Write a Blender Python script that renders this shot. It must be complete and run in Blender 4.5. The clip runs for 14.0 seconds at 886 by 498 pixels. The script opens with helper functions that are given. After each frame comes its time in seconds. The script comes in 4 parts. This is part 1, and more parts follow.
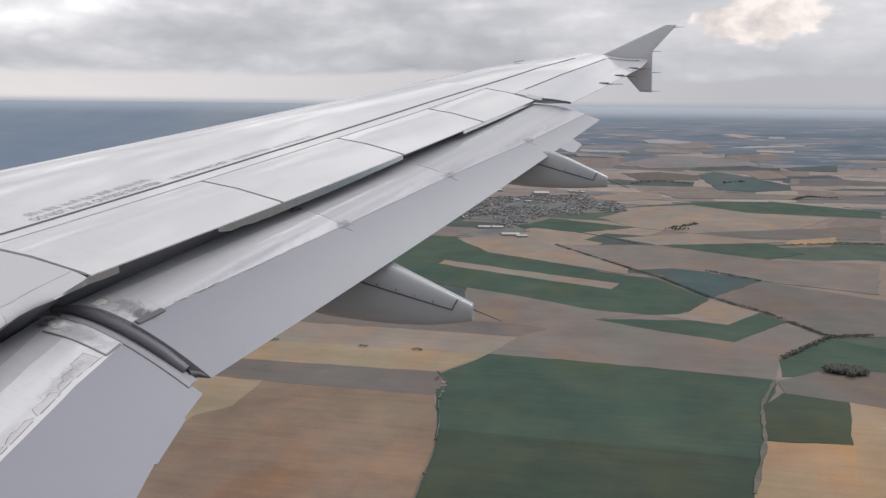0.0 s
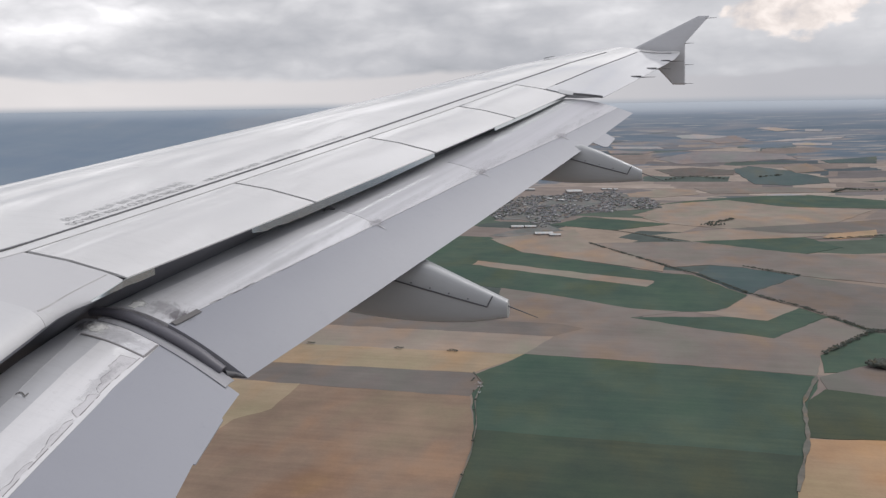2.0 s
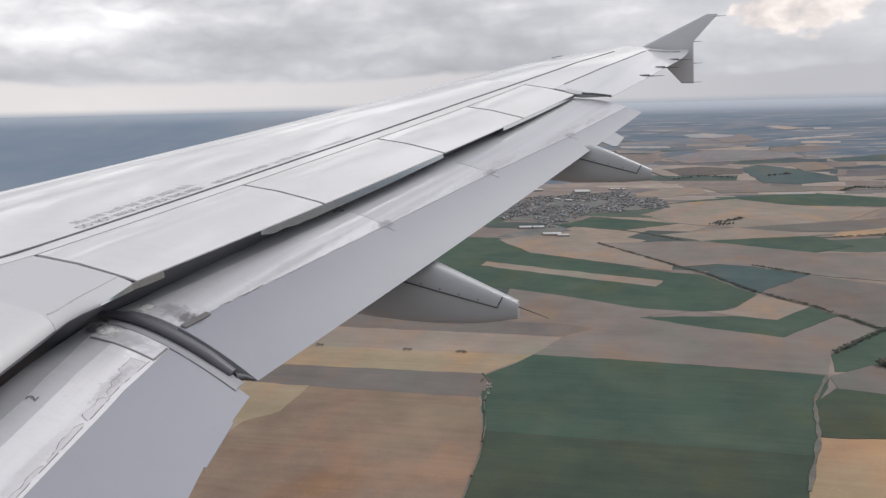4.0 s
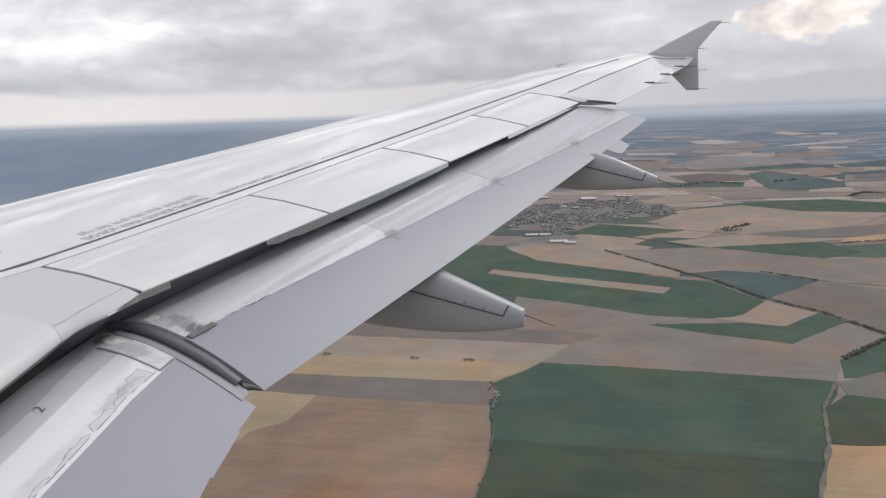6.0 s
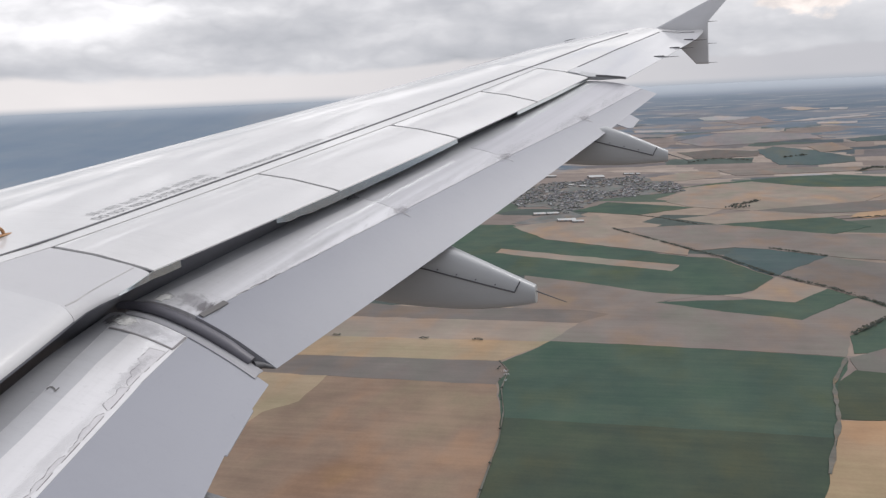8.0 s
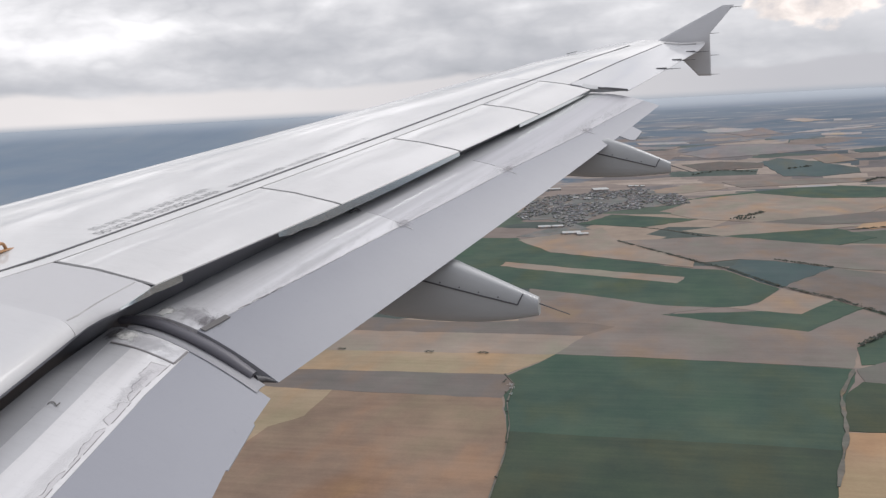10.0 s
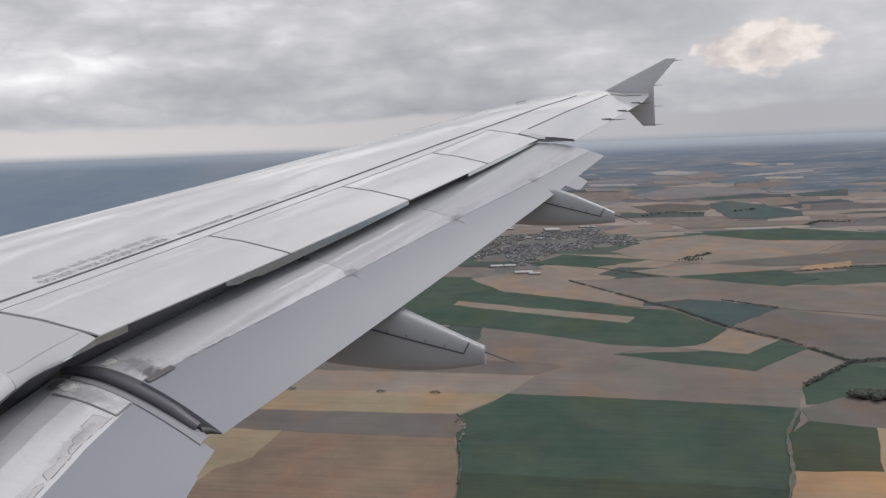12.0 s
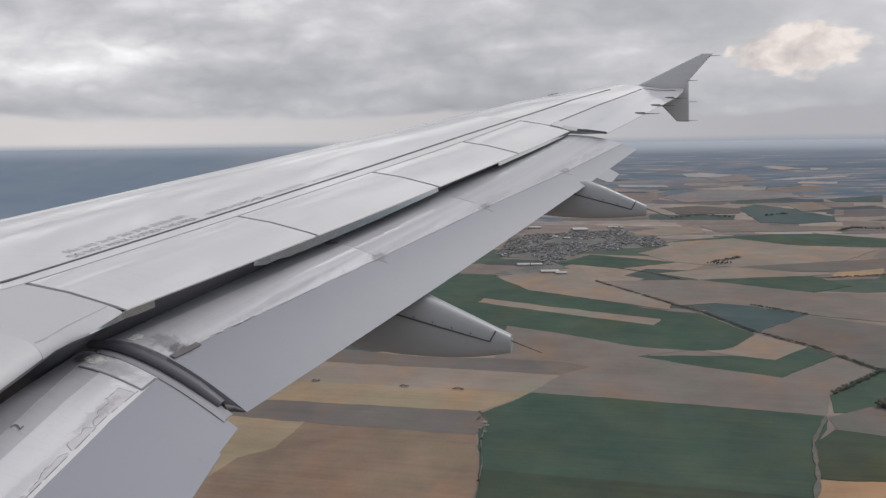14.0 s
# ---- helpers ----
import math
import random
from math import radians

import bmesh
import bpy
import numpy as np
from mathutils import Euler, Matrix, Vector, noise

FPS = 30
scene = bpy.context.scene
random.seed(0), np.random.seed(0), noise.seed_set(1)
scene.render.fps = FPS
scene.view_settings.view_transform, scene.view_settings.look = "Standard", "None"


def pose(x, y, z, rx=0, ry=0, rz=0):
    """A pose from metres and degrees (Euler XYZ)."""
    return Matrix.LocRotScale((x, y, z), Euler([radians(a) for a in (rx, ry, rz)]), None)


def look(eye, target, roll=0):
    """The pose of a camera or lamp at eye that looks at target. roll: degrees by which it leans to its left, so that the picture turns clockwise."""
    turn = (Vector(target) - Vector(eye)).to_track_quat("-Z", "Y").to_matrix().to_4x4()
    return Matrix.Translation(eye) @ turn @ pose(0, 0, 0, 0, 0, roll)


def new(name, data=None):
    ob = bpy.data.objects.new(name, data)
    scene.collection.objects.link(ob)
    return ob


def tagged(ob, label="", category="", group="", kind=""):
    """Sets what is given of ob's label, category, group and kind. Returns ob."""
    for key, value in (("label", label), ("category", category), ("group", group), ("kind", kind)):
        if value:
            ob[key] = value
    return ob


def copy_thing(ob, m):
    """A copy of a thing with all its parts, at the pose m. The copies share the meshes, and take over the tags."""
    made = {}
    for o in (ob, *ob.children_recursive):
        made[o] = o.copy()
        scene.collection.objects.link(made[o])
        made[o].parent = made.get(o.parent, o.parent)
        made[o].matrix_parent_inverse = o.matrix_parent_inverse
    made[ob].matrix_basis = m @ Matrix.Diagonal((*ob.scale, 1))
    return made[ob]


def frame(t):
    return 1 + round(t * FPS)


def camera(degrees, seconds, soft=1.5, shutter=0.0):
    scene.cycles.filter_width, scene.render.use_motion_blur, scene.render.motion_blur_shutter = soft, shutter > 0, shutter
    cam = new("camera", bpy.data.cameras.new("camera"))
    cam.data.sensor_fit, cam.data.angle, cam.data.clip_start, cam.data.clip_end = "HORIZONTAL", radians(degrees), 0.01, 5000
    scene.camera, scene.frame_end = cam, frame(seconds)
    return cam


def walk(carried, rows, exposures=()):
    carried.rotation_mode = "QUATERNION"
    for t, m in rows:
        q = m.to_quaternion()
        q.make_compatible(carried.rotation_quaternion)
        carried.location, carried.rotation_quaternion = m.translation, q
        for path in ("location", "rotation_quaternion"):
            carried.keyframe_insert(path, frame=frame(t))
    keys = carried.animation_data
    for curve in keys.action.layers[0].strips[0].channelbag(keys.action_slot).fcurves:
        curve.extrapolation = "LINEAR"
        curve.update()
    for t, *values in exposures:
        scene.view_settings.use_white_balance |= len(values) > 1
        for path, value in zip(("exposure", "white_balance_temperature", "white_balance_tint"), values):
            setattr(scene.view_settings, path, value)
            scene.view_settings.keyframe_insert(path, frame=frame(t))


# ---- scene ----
import itertools

from mathutils import geometry

cam = camera(54.72, 14.0, soft=1.35)
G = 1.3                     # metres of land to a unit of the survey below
EYE_HEIGHT = 260.0 * G
ROWS = [
    (0.0, pose(0.036, -0.073, EYE_HEIGHT + 0.064, 80.40, -0.62, 11.20)),
    (0.5, pose(0.040, -0.060, EYE_HEIGHT + 0.071, 80.27, -0.40, 11.53)),
    (1.0, pose(0.056, -0.069, EYE_HEIGHT + 0.054, 81.04, 1.52, 12.20)),
    (1.5, pose(0.017, -0.021, EYE_HEIGHT + 0.025, 80.78, 1.62, 13.16)),
    (2.0, pose(0.025, -0.032, EYE_HEIGHT + 0.024, 80.48, 0.90, 13.21)),
    (2.5, pose(0.023, -0.026, EYE_HEIGHT + 0.027, 80.13, 1.25, 13.25)),
    (3.0, pose(0.014, -0.015, EYE_HEIGHT + 0.017, 80.17, 1.40, 13.64)),
    (5.5, pose(0.004, -0.003, EYE_HEIGHT + 0.019, 81.16, 1.32, 13.70)),
    (6.0, pose(0.016, -0.007, EYE_HEIGHT + 0.020, 81.13, 1.82, 14.05)),
    (6.5, pose(0.000, 0.010, EYE_HEIGHT + 0.004, 80.91, 1.84, 14.24)),
    (7.0, pose(0.001, 0.009, EYE_HEIGHT - 0.001, 80.75, 2.29, 14.32)),
    (9.5, pose(-0.041, 0.043, EYE_HEIGHT - 0.026, 78.64, 2.83, 14.64)),
    (10.0, pose(0.001, 0.036, EYE_HEIGHT - 0.019, 80.72, 2.93, 14.73)),
    (10.5, pose(0.016, 0.038, EYE_HEIGHT - 0.003, 81.73, 3.55, 13.92)),
    (11.0, pose(0.060, -0.007, EYE_HEIGHT + 0.006, 82.46, 3.09, 13.07)),
    (11.5, pose(0.052, -0.024, EYE_HEIGHT + 0.056, 83.52, 2.99, 12.17)),
    (12.0, pose(0.069, -0.044, EYE_HEIGHT + 0.079, 83.18, 2.07, 11.67)),
    (12.5, pose(0.043, -0.013, EYE_HEIGHT + 0.022, 83.19, 1.13, 13.23)),
    (13.0, pose(0.027, 0.001, EYE_HEIGHT + 0.013, 83.00, 0.83, 13.87)),
    (13.5, pose(0.027, 0.009, EYE_HEIGHT - 0.007, 83.14, 0.95, 13.95)),
    (14.0, pose(0.041, 0.004, EYE_HEIGHT - 0.011, 83.00, 0.81, 13.62)),
]
EXPOSURES = [(0.0, -0.15), (3.0, -0.13), (5.5, -0.06), (7.0, -0.05), (9.5, 0.08), (10.0, -0.02), (10.5, -0.18), (11.0, -0.30), (14.0, -0.38)]
walk(cam, ROWS, EXPOSURES)

# ---- sky and sun ----
SUN_AZ, SUN_EL = radians(48.0), radians(46.0)   # direction to the sun, counted from +x
sun_dir = Vector((math.cos(SUN_AZ) * math.cos(SUN_EL), math.sin(SUN_AZ) * math.cos(SUN_EL), math.sin(SUN_EL)))
sun = new("sun", bpy.data.lights.new("sun", "SUN"))
sun.data.energy, sun.data.angle, sun.data.color = 1.3, radians(25), (1.0, 0.97, 0.94)
sun.matrix_world = look(Vector((0, 0, 600)) + sun_dir * 200, (0, 0, 600))


class Nodes:
    """Short-hand for building a node tree."""

    def __init__(self, tree):
        self.tree = tree
        tree.nodes.clear()

    def add(self, kind, links=None):
        n = self.tree.nodes.new(kind)
        for slot, source in (links or {}).items():
            self.put(n, slot, source)
        return n

    def put(self, n, slot, source):
        if isinstance(source, bpy.types.NodeSocket):
            self.tree.links.new(source, n.inputs[slot])
        elif isinstance(source, bpy.types.Node):
            self.tree.links.new(source.outputs[0], n.inputs[slot])
        else:
            n.inputs[slot].default_value = source

    def math(self, op, a, b=0.0, c=0.0, clamp=False):
        n = self.add("ShaderNodeMath", {0: a, 1: b, 2: c})
        n.operation, n.use_clamp = op, clamp
        return n.outputs[0]

    def vector(self, op, a, b):
        n = self.add("ShaderNodeVectorMath", {0: a, 1: b})
        n.operation = op
        return n

    def ramp(self, fac, stops, mode="LINEAR"):
        n = self.add("ShaderNodeValToRGB", {0: fac})
        n.color_ramp.interpolation = mode
        els = n.color_ramp.elements
        while len(els) < len(stops):
            els.new(0.5)
        for e, (p, c) in zip(els, stops):
            e.position = p
            e.color = (c, c, c, 1) if isinstance(c, (int, float)) else (*c, 1)
        return n.outputs[0]

    def mix(self, fac, a, b, blend="MIX"):
        n = self.add("ShaderNodeMix")
        n.data_type, n.blend_type = "RGBA", blend
        for i, v in ((0, fac), (6, a), (7, b)):
            if isinstance(v, tuple):
                v = (*v, 1)
            self.put(n, i, v)
        return n.outputs[2]

    def noise(self, vec, scale, detail=4.0, rough=0.55, distort=0.0):
        return self.add("ShaderNodeTexNoise", {"Vector": vec, "Scale": scale, "Detail": detail, "Roughness": rough, "Distortion": distort}).outputs[0]

    def mapped(self, vec, scale=(1, 1, 1), rot=(0, 0, 0), loc=(0, 0, 0)):
        return self.add("ShaderNodeMapping", {"Vector": vec, "Location": loc, "Rotation": rot, "Scale": scale}).outputs[0]

    def smooth(self, v, lo, hi):
        n = self.add("ShaderNodeMapRange", {0: v, 1: lo, 2: hi, 3: 0.0, 4: 1.0})
        n.interpolation_type = "SMOOTHSTEP"
        return n.outputs[0]


def make_world():
    world = bpy.data.worlds.new("cloudy_sky")
    world.use_nodes = True
    scene.world = world
    k = Nodes(world.node_tree)
    way = k.add("ShaderNodeTexCoord").outputs["Generated"]
    z = k.add("ShaderNodeSeparateXYZ", {0: way}).outputs[2]
    sky = k.add("ShaderNodeTexSky")
    sky.sky_type, sky.sun_disc, sky.sun_elevation, sky.sun_rotation = "NISHITA", False, SUN_EL, math.pi / 2 - SUN_AZ
    clear = k.mix(1.0, sky.outputs[0], (0.11, 0.11, 0.11), "MULTIPLY")
    # layered heaps of cloud, drawn out along the horizon: bearing and height over it
    flat = k.add("ShaderNodeSeparateXYZ", {0: way})
    az = k.math("ARCTAN2", flat.outputs[0], flat.outputs[1])

    def sheet_noise(across, up, seed, detail, rough, distort):
        at = k.add("ShaderNodeCombineXYZ", {0: k.math("MULTIPLY", az, across), 1: k.math("MULTIPLY", z, up), 2: seed})
        return k.noise(at, 1.0, detail, rough, distort)

    big = sheet_noise(4.4, 17.0, 0.7, 5.0, 0.46, 0.2)
    fine = sheet_noise(11.0, 27.0, 3.1, 5.0, 0.5, 0.25)
    billow = k.math("ABSOLUTE", k.math("SUBTRACT", sheet_noise(17.0, 32.0, 8.3, 4.0, 0.45, 0.15), 0.5))
    body = k.math("ADD", k.math("ADD", k.math("MULTIPLY", big, 0.70), k.math("MULTIPLY", fine, 0.24)), k.math("MULTIPLY", billow, 0.40))
    glow = k.smooth(k.vector("DOT_PRODUCT", way, tuple(sun_dir)).outputs["Value"], 0.50, 1.0)
    thin = k.smooth(k.vector("DOT_PRODUCT", way, (-0.52, 0.83, 0.20)).outputs["Value"], 0.93, 1.0)
    level = k.math("ADD", z, k.math("MULTIPLY", k.math("SUBTRACT", big, 0.5), 0.035))
    rift = k.math("MULTIPLY", k.math("MULTIPLY", k.smooth(level, 0.074, 0.096), k.smooth(level, 0.150, 0.115)), k.smooth(az, -0.22, -0.42))
    deck = k.math("MULTIPLY", k.smooth(level, 0.022, 0.040), k.smooth(level, 0.085, 0.055))
    broken = k.smooth(z, 0.15, 0.26)   # the cover breaks up higher in the sky
    swell = k.math("ADD", k.math("MULTIPLY", k.math("SUBTRACT", body, 0.5), k.math("ADD", 0.85, k.math("MULTIPLY", broken, 1.1))), k.math("ADD", 0.490, k.math("MULTIPLY", broken, 0.05)))
    lift = k.math("ADD", k.math("ADD", swell, k.math("MULTIPLY", glow, 0.12)), k.math("ADD", k.math("MULTIPLY", thin, 0.08), k.math("MULTIPLY", k.smooth(z, 0.22, 0.6), 0.04)))
    lift = k.math("ADD", lift, k.math("SUBTRACT", k.math("MULTIPLY", rift, 0.07), k.math("ADD", k.math("MULTIPLY", deck, 0.03), k.math("MULTIPLY", k.smooth(az, -0.25, 0.12), 0.035))))
    cloud = k.ramp(lift, [(0.34, (0.47, 0.485, 0.50)), (0.44, (0.565, 0.575, 0.588)), (0.52, (0.655, 0.66, 0.665)), (0.60, (0.79, 0.79, 0.785)), (0.70, (1.05, 1.04, 1.02)), (0.82, (1.55, 1.53, 1.50))])
    cloud = k.mix(k.math("MULTIPLY", glow, 0.6), cloud, (1.35, 1.33, 1.28))
    # one heap that catches warm light
    wide = k.math("POWER", k.math("ABSOLUTE", k.math("DIVIDE", k.math("SUBTRACT", az, 0.155), 0.060)), 2.0)
    tall = k.math("POWER", k.math("ABSOLUTE", k.math("DIVIDE", k.math("SUBTRACT", z, 0.094), 0.034)), 2.0)
    rim = k.math("ADD", k.math("ADD", wide, tall), k.math("ADD", k.math("MULTIPLY", k.math("SUBTRACT", fine, 0.5), -5.5), k.math("MULTIPLY", k.math("SUBTRACT", sheet_noise(30.0, 42.0, 6.2, 4.0, 0.5, 0.2), 0.5), -2.6)))
    heap = k.smooth(rim, 1.15, 0.5)
    lit = k.ramp(sheet_noise(21.0, 30.0, 5.5, 6.0, 0.52, 0.2), [(0.36, (0.70, 0.665, 0.645)), (0.47, (0.92, 0.835, 0.76)), (0.58, (1.16, 1.055, 0.955))])
    cloud = k.mix(k.math("MULTIPLY", heap, 0.95), cloud, lit)
    gaps = k.math("MULTIPLY", k.smooth(body, 0.42, 0.34), k.math("MULTIPLY", k.smooth(z, 0.12, 0.3), 0.5))
    top = k.mix(gaps, cloud, clear)
    # the brighter strip of far sky under the cloud base
    edge = k.math("ADD", k.math("ADD", z, k.math("MULTIPLY", k.math("SUBTRACT", big, 0.5), 0.04)), k.math("MULTIPLY", k.math("SUBTRACT", fine, 0.5), 0.016))
    under = k.math("MULTIPLY", k.smooth(edge, 0.036, 0.027), 0.92)
    side = k.ramp(k.math("ADD", k.math("MULTIPLY", k.add("ShaderNodeSeparateXYZ", {0: way}).outputs[0], 0.5), 0.5), [(0.20, (0.88, 0.84, 0.80)), (0.42, (0.72, 0.70, 0.685)), (0.56, (0.575, 0.575, 0.585))])
    low = k.mix(under, top, side)
    low = k.mix(k.smooth(z, 0.007, -0.003), low, (0.42, 0.46, 0.50))
    below = k.mix(k.smooth(z, -0.01, -0.06), low, (0.22, 0.24, 0.24))
    # whiter towards the horizon, bluer overhead
    below = k.mix(1.0, below, k.ramp(k.smooth(z, 0.30, 0.75), [(0.0, (0.983, 0.982, 1.032)), (1.0, (0.970, 0.974, 1.055))]), "MULTIPLY")
    bg = k.add("ShaderNodeBackground", {0: below, 1: 1.0})
    k.add("ShaderNodeOutputWorld", {0: bg})


make_world()

# ---- materials ----


def surface(name, build):
    m = bpy.data.materials.new(name)
    m.use_nodes = True
    k = Nodes(m.node_tree)
    p = k.add("ShaderNodeBsdfPrincipled")
    k.add("ShaderNodeOutputMaterial", {0: p})
    build(k, p)
    return m


def paint(name, base, rough=0.35, metal=0.0, vary=0.1, streak=0.12, grime=0.25, coat=0.0, bump=0.03, ripple=0.0, sweep=0.309):
    """Aircraft paint or metal: cloudy tone, streaks along the airflow, specks of grime, slight waviness and ripples
    along the span, whose sheen is partly painted.
    """
    def build(k, p):
        at = k.add("ShaderNodeTexCoord").outputs["Object"]
        cloud = k.noise(at, 1.3, 4.0, 0.6)
        run = k.noise(k.mapped(at, (0.7, 7.0, 7.0)), 4.0, 6.0, 0.65)
        speck = k.noise(at, 34.0, 3.0, 0.7)
        tone = k.math("ADD", k.math("MULTIPLY", k.math("SUBTRACT", cloud, 0.5), vary * 2), k.math("MULTIPLY", k.math("SUBTRACT", run, 0.5), streak * 2))
        col = k.mix(1.0, base, k.ramp(k.math("ADD", tone, 0.5), [(0.0, 0.55), (0.5, 1.0), (1.0, 1.12)]), "MULTIPLY")
        dirt = k.math("MULTIPLY", k.smooth(k.math("ADD", k.math("MULTIPLY", speck, 0.5), k.math("MULTIPLY", run, 0.5)), 0.56, 0.72), grime)
        col = k.mix(dirt, col, tuple(c * 0.35 for c in base))
        k.put(p, "Base Color", col)
        k.put(p, "Metallic", metal)
        k.put(p, "Roughness", k.math("ADD", k.math("MULTIPLY", run, 0.2), rough - 0.1))
        k.put(p, "Coat Weight", coat)
        k.put(p, "Coat Roughness", k.math("ADD", k.math("MULTIPLY", cloud, 0.09), 0.02))
        wave = k.noise(at, 2.6, 3.0, 0.5)
        if ripple:
            xyz = k.add("ShaderNodeSeparateXYZ", {0: at})
            aft = k.math("SUBTRACT", xyz.outputs[0], k.math("MULTIPLY", xyz.outputs[1], sweep))
            roll = k.noise(k.add("ShaderNodeCombineXYZ", {0: k.math("MULTIPLY", aft, 10.0), 1: k.math("MULTIPLY", xyz.outputs[1], 0.30)}), 1.0, 3.0, 0.5)
            wave = k.math("ADD", wave, k.math("MULTIPLY", roll, ripple * 4))
            # bands of sheen and grime along the ripples, put into the colour
            col = k.mix(1.0, col, k.ramp(roll, [(0.36, 1.0 - ripple), (0.5, 1.0), (0.64, 1.0 + ripple)]), "MULTIPLY")
            k.put(p, "Base Color", col)
        k.put(p, "Normal", k.add("ShaderNodeBump", {"Strength": bump * 10, "Distance": 0.01, "Height": k.math("ADD", wave, k.math("MULTIPLY", speck, 0.03))}).outputs[0])
    return surface(name, build)


def plain(name, base, rough=0.6, metal=0.0):
    def build(k, p):
        at = k.add("ShaderNodeTexCoord").outputs["Object"]
        n = k.noise(at, 9.0, 5.0, 0.6)
        k.put(p, "Base Color", k.mix(n, tuple(c * 0.8 for c in base), tuple(min(1, c * 1.2) for c in base)))
        k.put(p, "Roughness", rough)
        k.put(p, "Metallic", metal)
    return surface(name, build)


WHITE = paint("light_grey_wing_paint", (0.615, 0.61, 0.607), 0.40, 0.0, 0.16, 0.16, 0.18, 0.95)
SPOILER = paint("spoiler_paint", (0.575, 0.57, 0.568), 0.42, 0.0, 0.16, 0.12, 0.14, 0.95)
# inboard fairing: the flap's shade on it is put into a darker paint
SHADED_FAIRING = paint("shaded_fairing_paint", (0.15, 0.15, 0.155), 0.5, 0.0, 0.08, 0.08, 0.12)
SHROUD = paint("shroud_paint", (0.49, 0.488, 0.50), 0.55, 0.0, 0.10, 0.08, 0.12, 0.0)
INNER_SHROUD = paint("inboard_shroud_paint", (0.52, 0.52, 0.53), 0.5, 0.0, 0.10, 0.08, 0.12, 0.3)
GREY = paint("grey_composite_paint", (0.268, 0.275, 0.309), 0.46, 0.0, 0.08, 0.06, 0.12)
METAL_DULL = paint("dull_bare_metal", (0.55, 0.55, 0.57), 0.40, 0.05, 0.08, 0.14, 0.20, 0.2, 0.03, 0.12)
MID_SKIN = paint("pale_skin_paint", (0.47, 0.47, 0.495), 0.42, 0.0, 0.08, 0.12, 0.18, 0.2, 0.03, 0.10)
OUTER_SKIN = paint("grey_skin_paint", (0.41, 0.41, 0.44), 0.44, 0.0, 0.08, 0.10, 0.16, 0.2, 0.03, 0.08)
METAL = paint("worn_bare_metal", (0.61, 0.605, 0.615), 0.32, 0.08, 0.12, 0.18, 0.30, 0.2, 0.02, 0.06, -0.14)
NOSE = paint("flap_nose_paint", (0.50, 0.505, 0.525), 0.38, 0.15, 0.15, 0.2, 0.3, 0.0, 0.03)
OUTER_NOSE = paint("outboard_nose_paint", (0.43, 0.44, 0.455), 0.40, 0.12, 0.15, 0.2, 0.3, 0.0, 0.03)
NOSE_BAND = paint("darker_nose_paint", (0.36, 0.365, 0.385), 0.45, 0.1, 0.15, 0.2, 0.3)
FAIRING = paint("fairing_paint", (0.365, 0.375, 0.385), 0.42, 0.0, 0.08, 0.08, 0.14, 0.3)
LIP = paint("polished_strip_metal", (0.66, 0.70, 0.70), 0.14, 1.0, 0.12, 0.15, 0.1, 0.0, 0.004)
SLAT = paint("slat_paint", (0.58, 0.58, 0.585), 0.4, 0.0, 0.1, 0.1, 0.1, 0.5)
RUBBER = plain("dark_rubber_seal", (0.075, 0.075, 0.082), 0.5)
SEALGREY = paint("grey_rubber_seal", (0.105, 0.103, 0.12), 0.42, 0.0, 0.2, 0.3, 0.4)
DARK = plain("dark_rib_primer", (0.12, 0.12, 0.125), 0.7)
COVE = paint("darkened_cove_paint", (0.15, 0.155, 0.175), 0.5, 0.0, 0.1, 0.2, 0.4)
INK = plain("faded_stencil_ink", (0.25, 0.25, 0.26), 0.7)
ORANGE = plain("orange_bracket_paint", (0.36, 0.19, 0.085), 0.5)
SEAM = plain("soft_grey_seam", (0.40, 0.395, 0.395), 0.6)
STAIN = plain("dark_grease", (0.13, 0.125, 0.125), 0.6)
METAL_GLINT = plain("painted_metal_glint", (0.78, 0.78, 0.76), 0.5)


# ---- mesh helpers ----


def finish(name, verts, faces, material, parent=None, label="", angle=35, smooth=True):
    me = bpy.data.meshes.new(name)
    me.from_pydata([tuple(v) for v in verts], [], faces)
    bm = bmesh.new()
    bm.from_mesh(me)
    bmesh.ops.recalc_face_normals(bm, faces=bm.faces)
    bm.to_mesh(me)
    bm.free()
    if smooth:
        me.polygons.foreach_set("use_smooth", [True] * len(me.polygons))
        me.set_sharp_from_angle(angle=radians(angle))
    me.materials.append(material)
    ob = new(name, me)
    if parent is not None:
        ob.parent = parent
    if label:
        ob["label"] = label
    return ob


def loft(name, sections, material, parent=None, label="", angle=35, caps=True):
    """A closed body through sections, each a closed ring with the same number of points."""
    n = len(sections[0])
    verts = [v for s in sections for v in s]
    faces = []
    for i in range(len(sections) - 1):
        for j in range(n):
            a, b = i * n + j, i * n + (j + 1) % n
            faces.append((a, b, b + n, a + n))
    if caps:
        faces += [tuple(range(n))[::-1], tuple(range((len(sections) - 1) * n, len(sections) * n))]
    return finish(name, verts, faces, material, parent, label, angle)


def sheet(name, rows, thick, material, parent=None, label="", angle=35):
    """A thin plate over a grid of points, thickened downwards."""
    n = len(rows[0])
    secs = []
    for r in rows:
        secs.append([Vector(v) for v in r] + [Vector(v) - Vector((0, 0, thick)) for v in reversed(r)])
    return loft(name, secs, material, parent, label, angle)


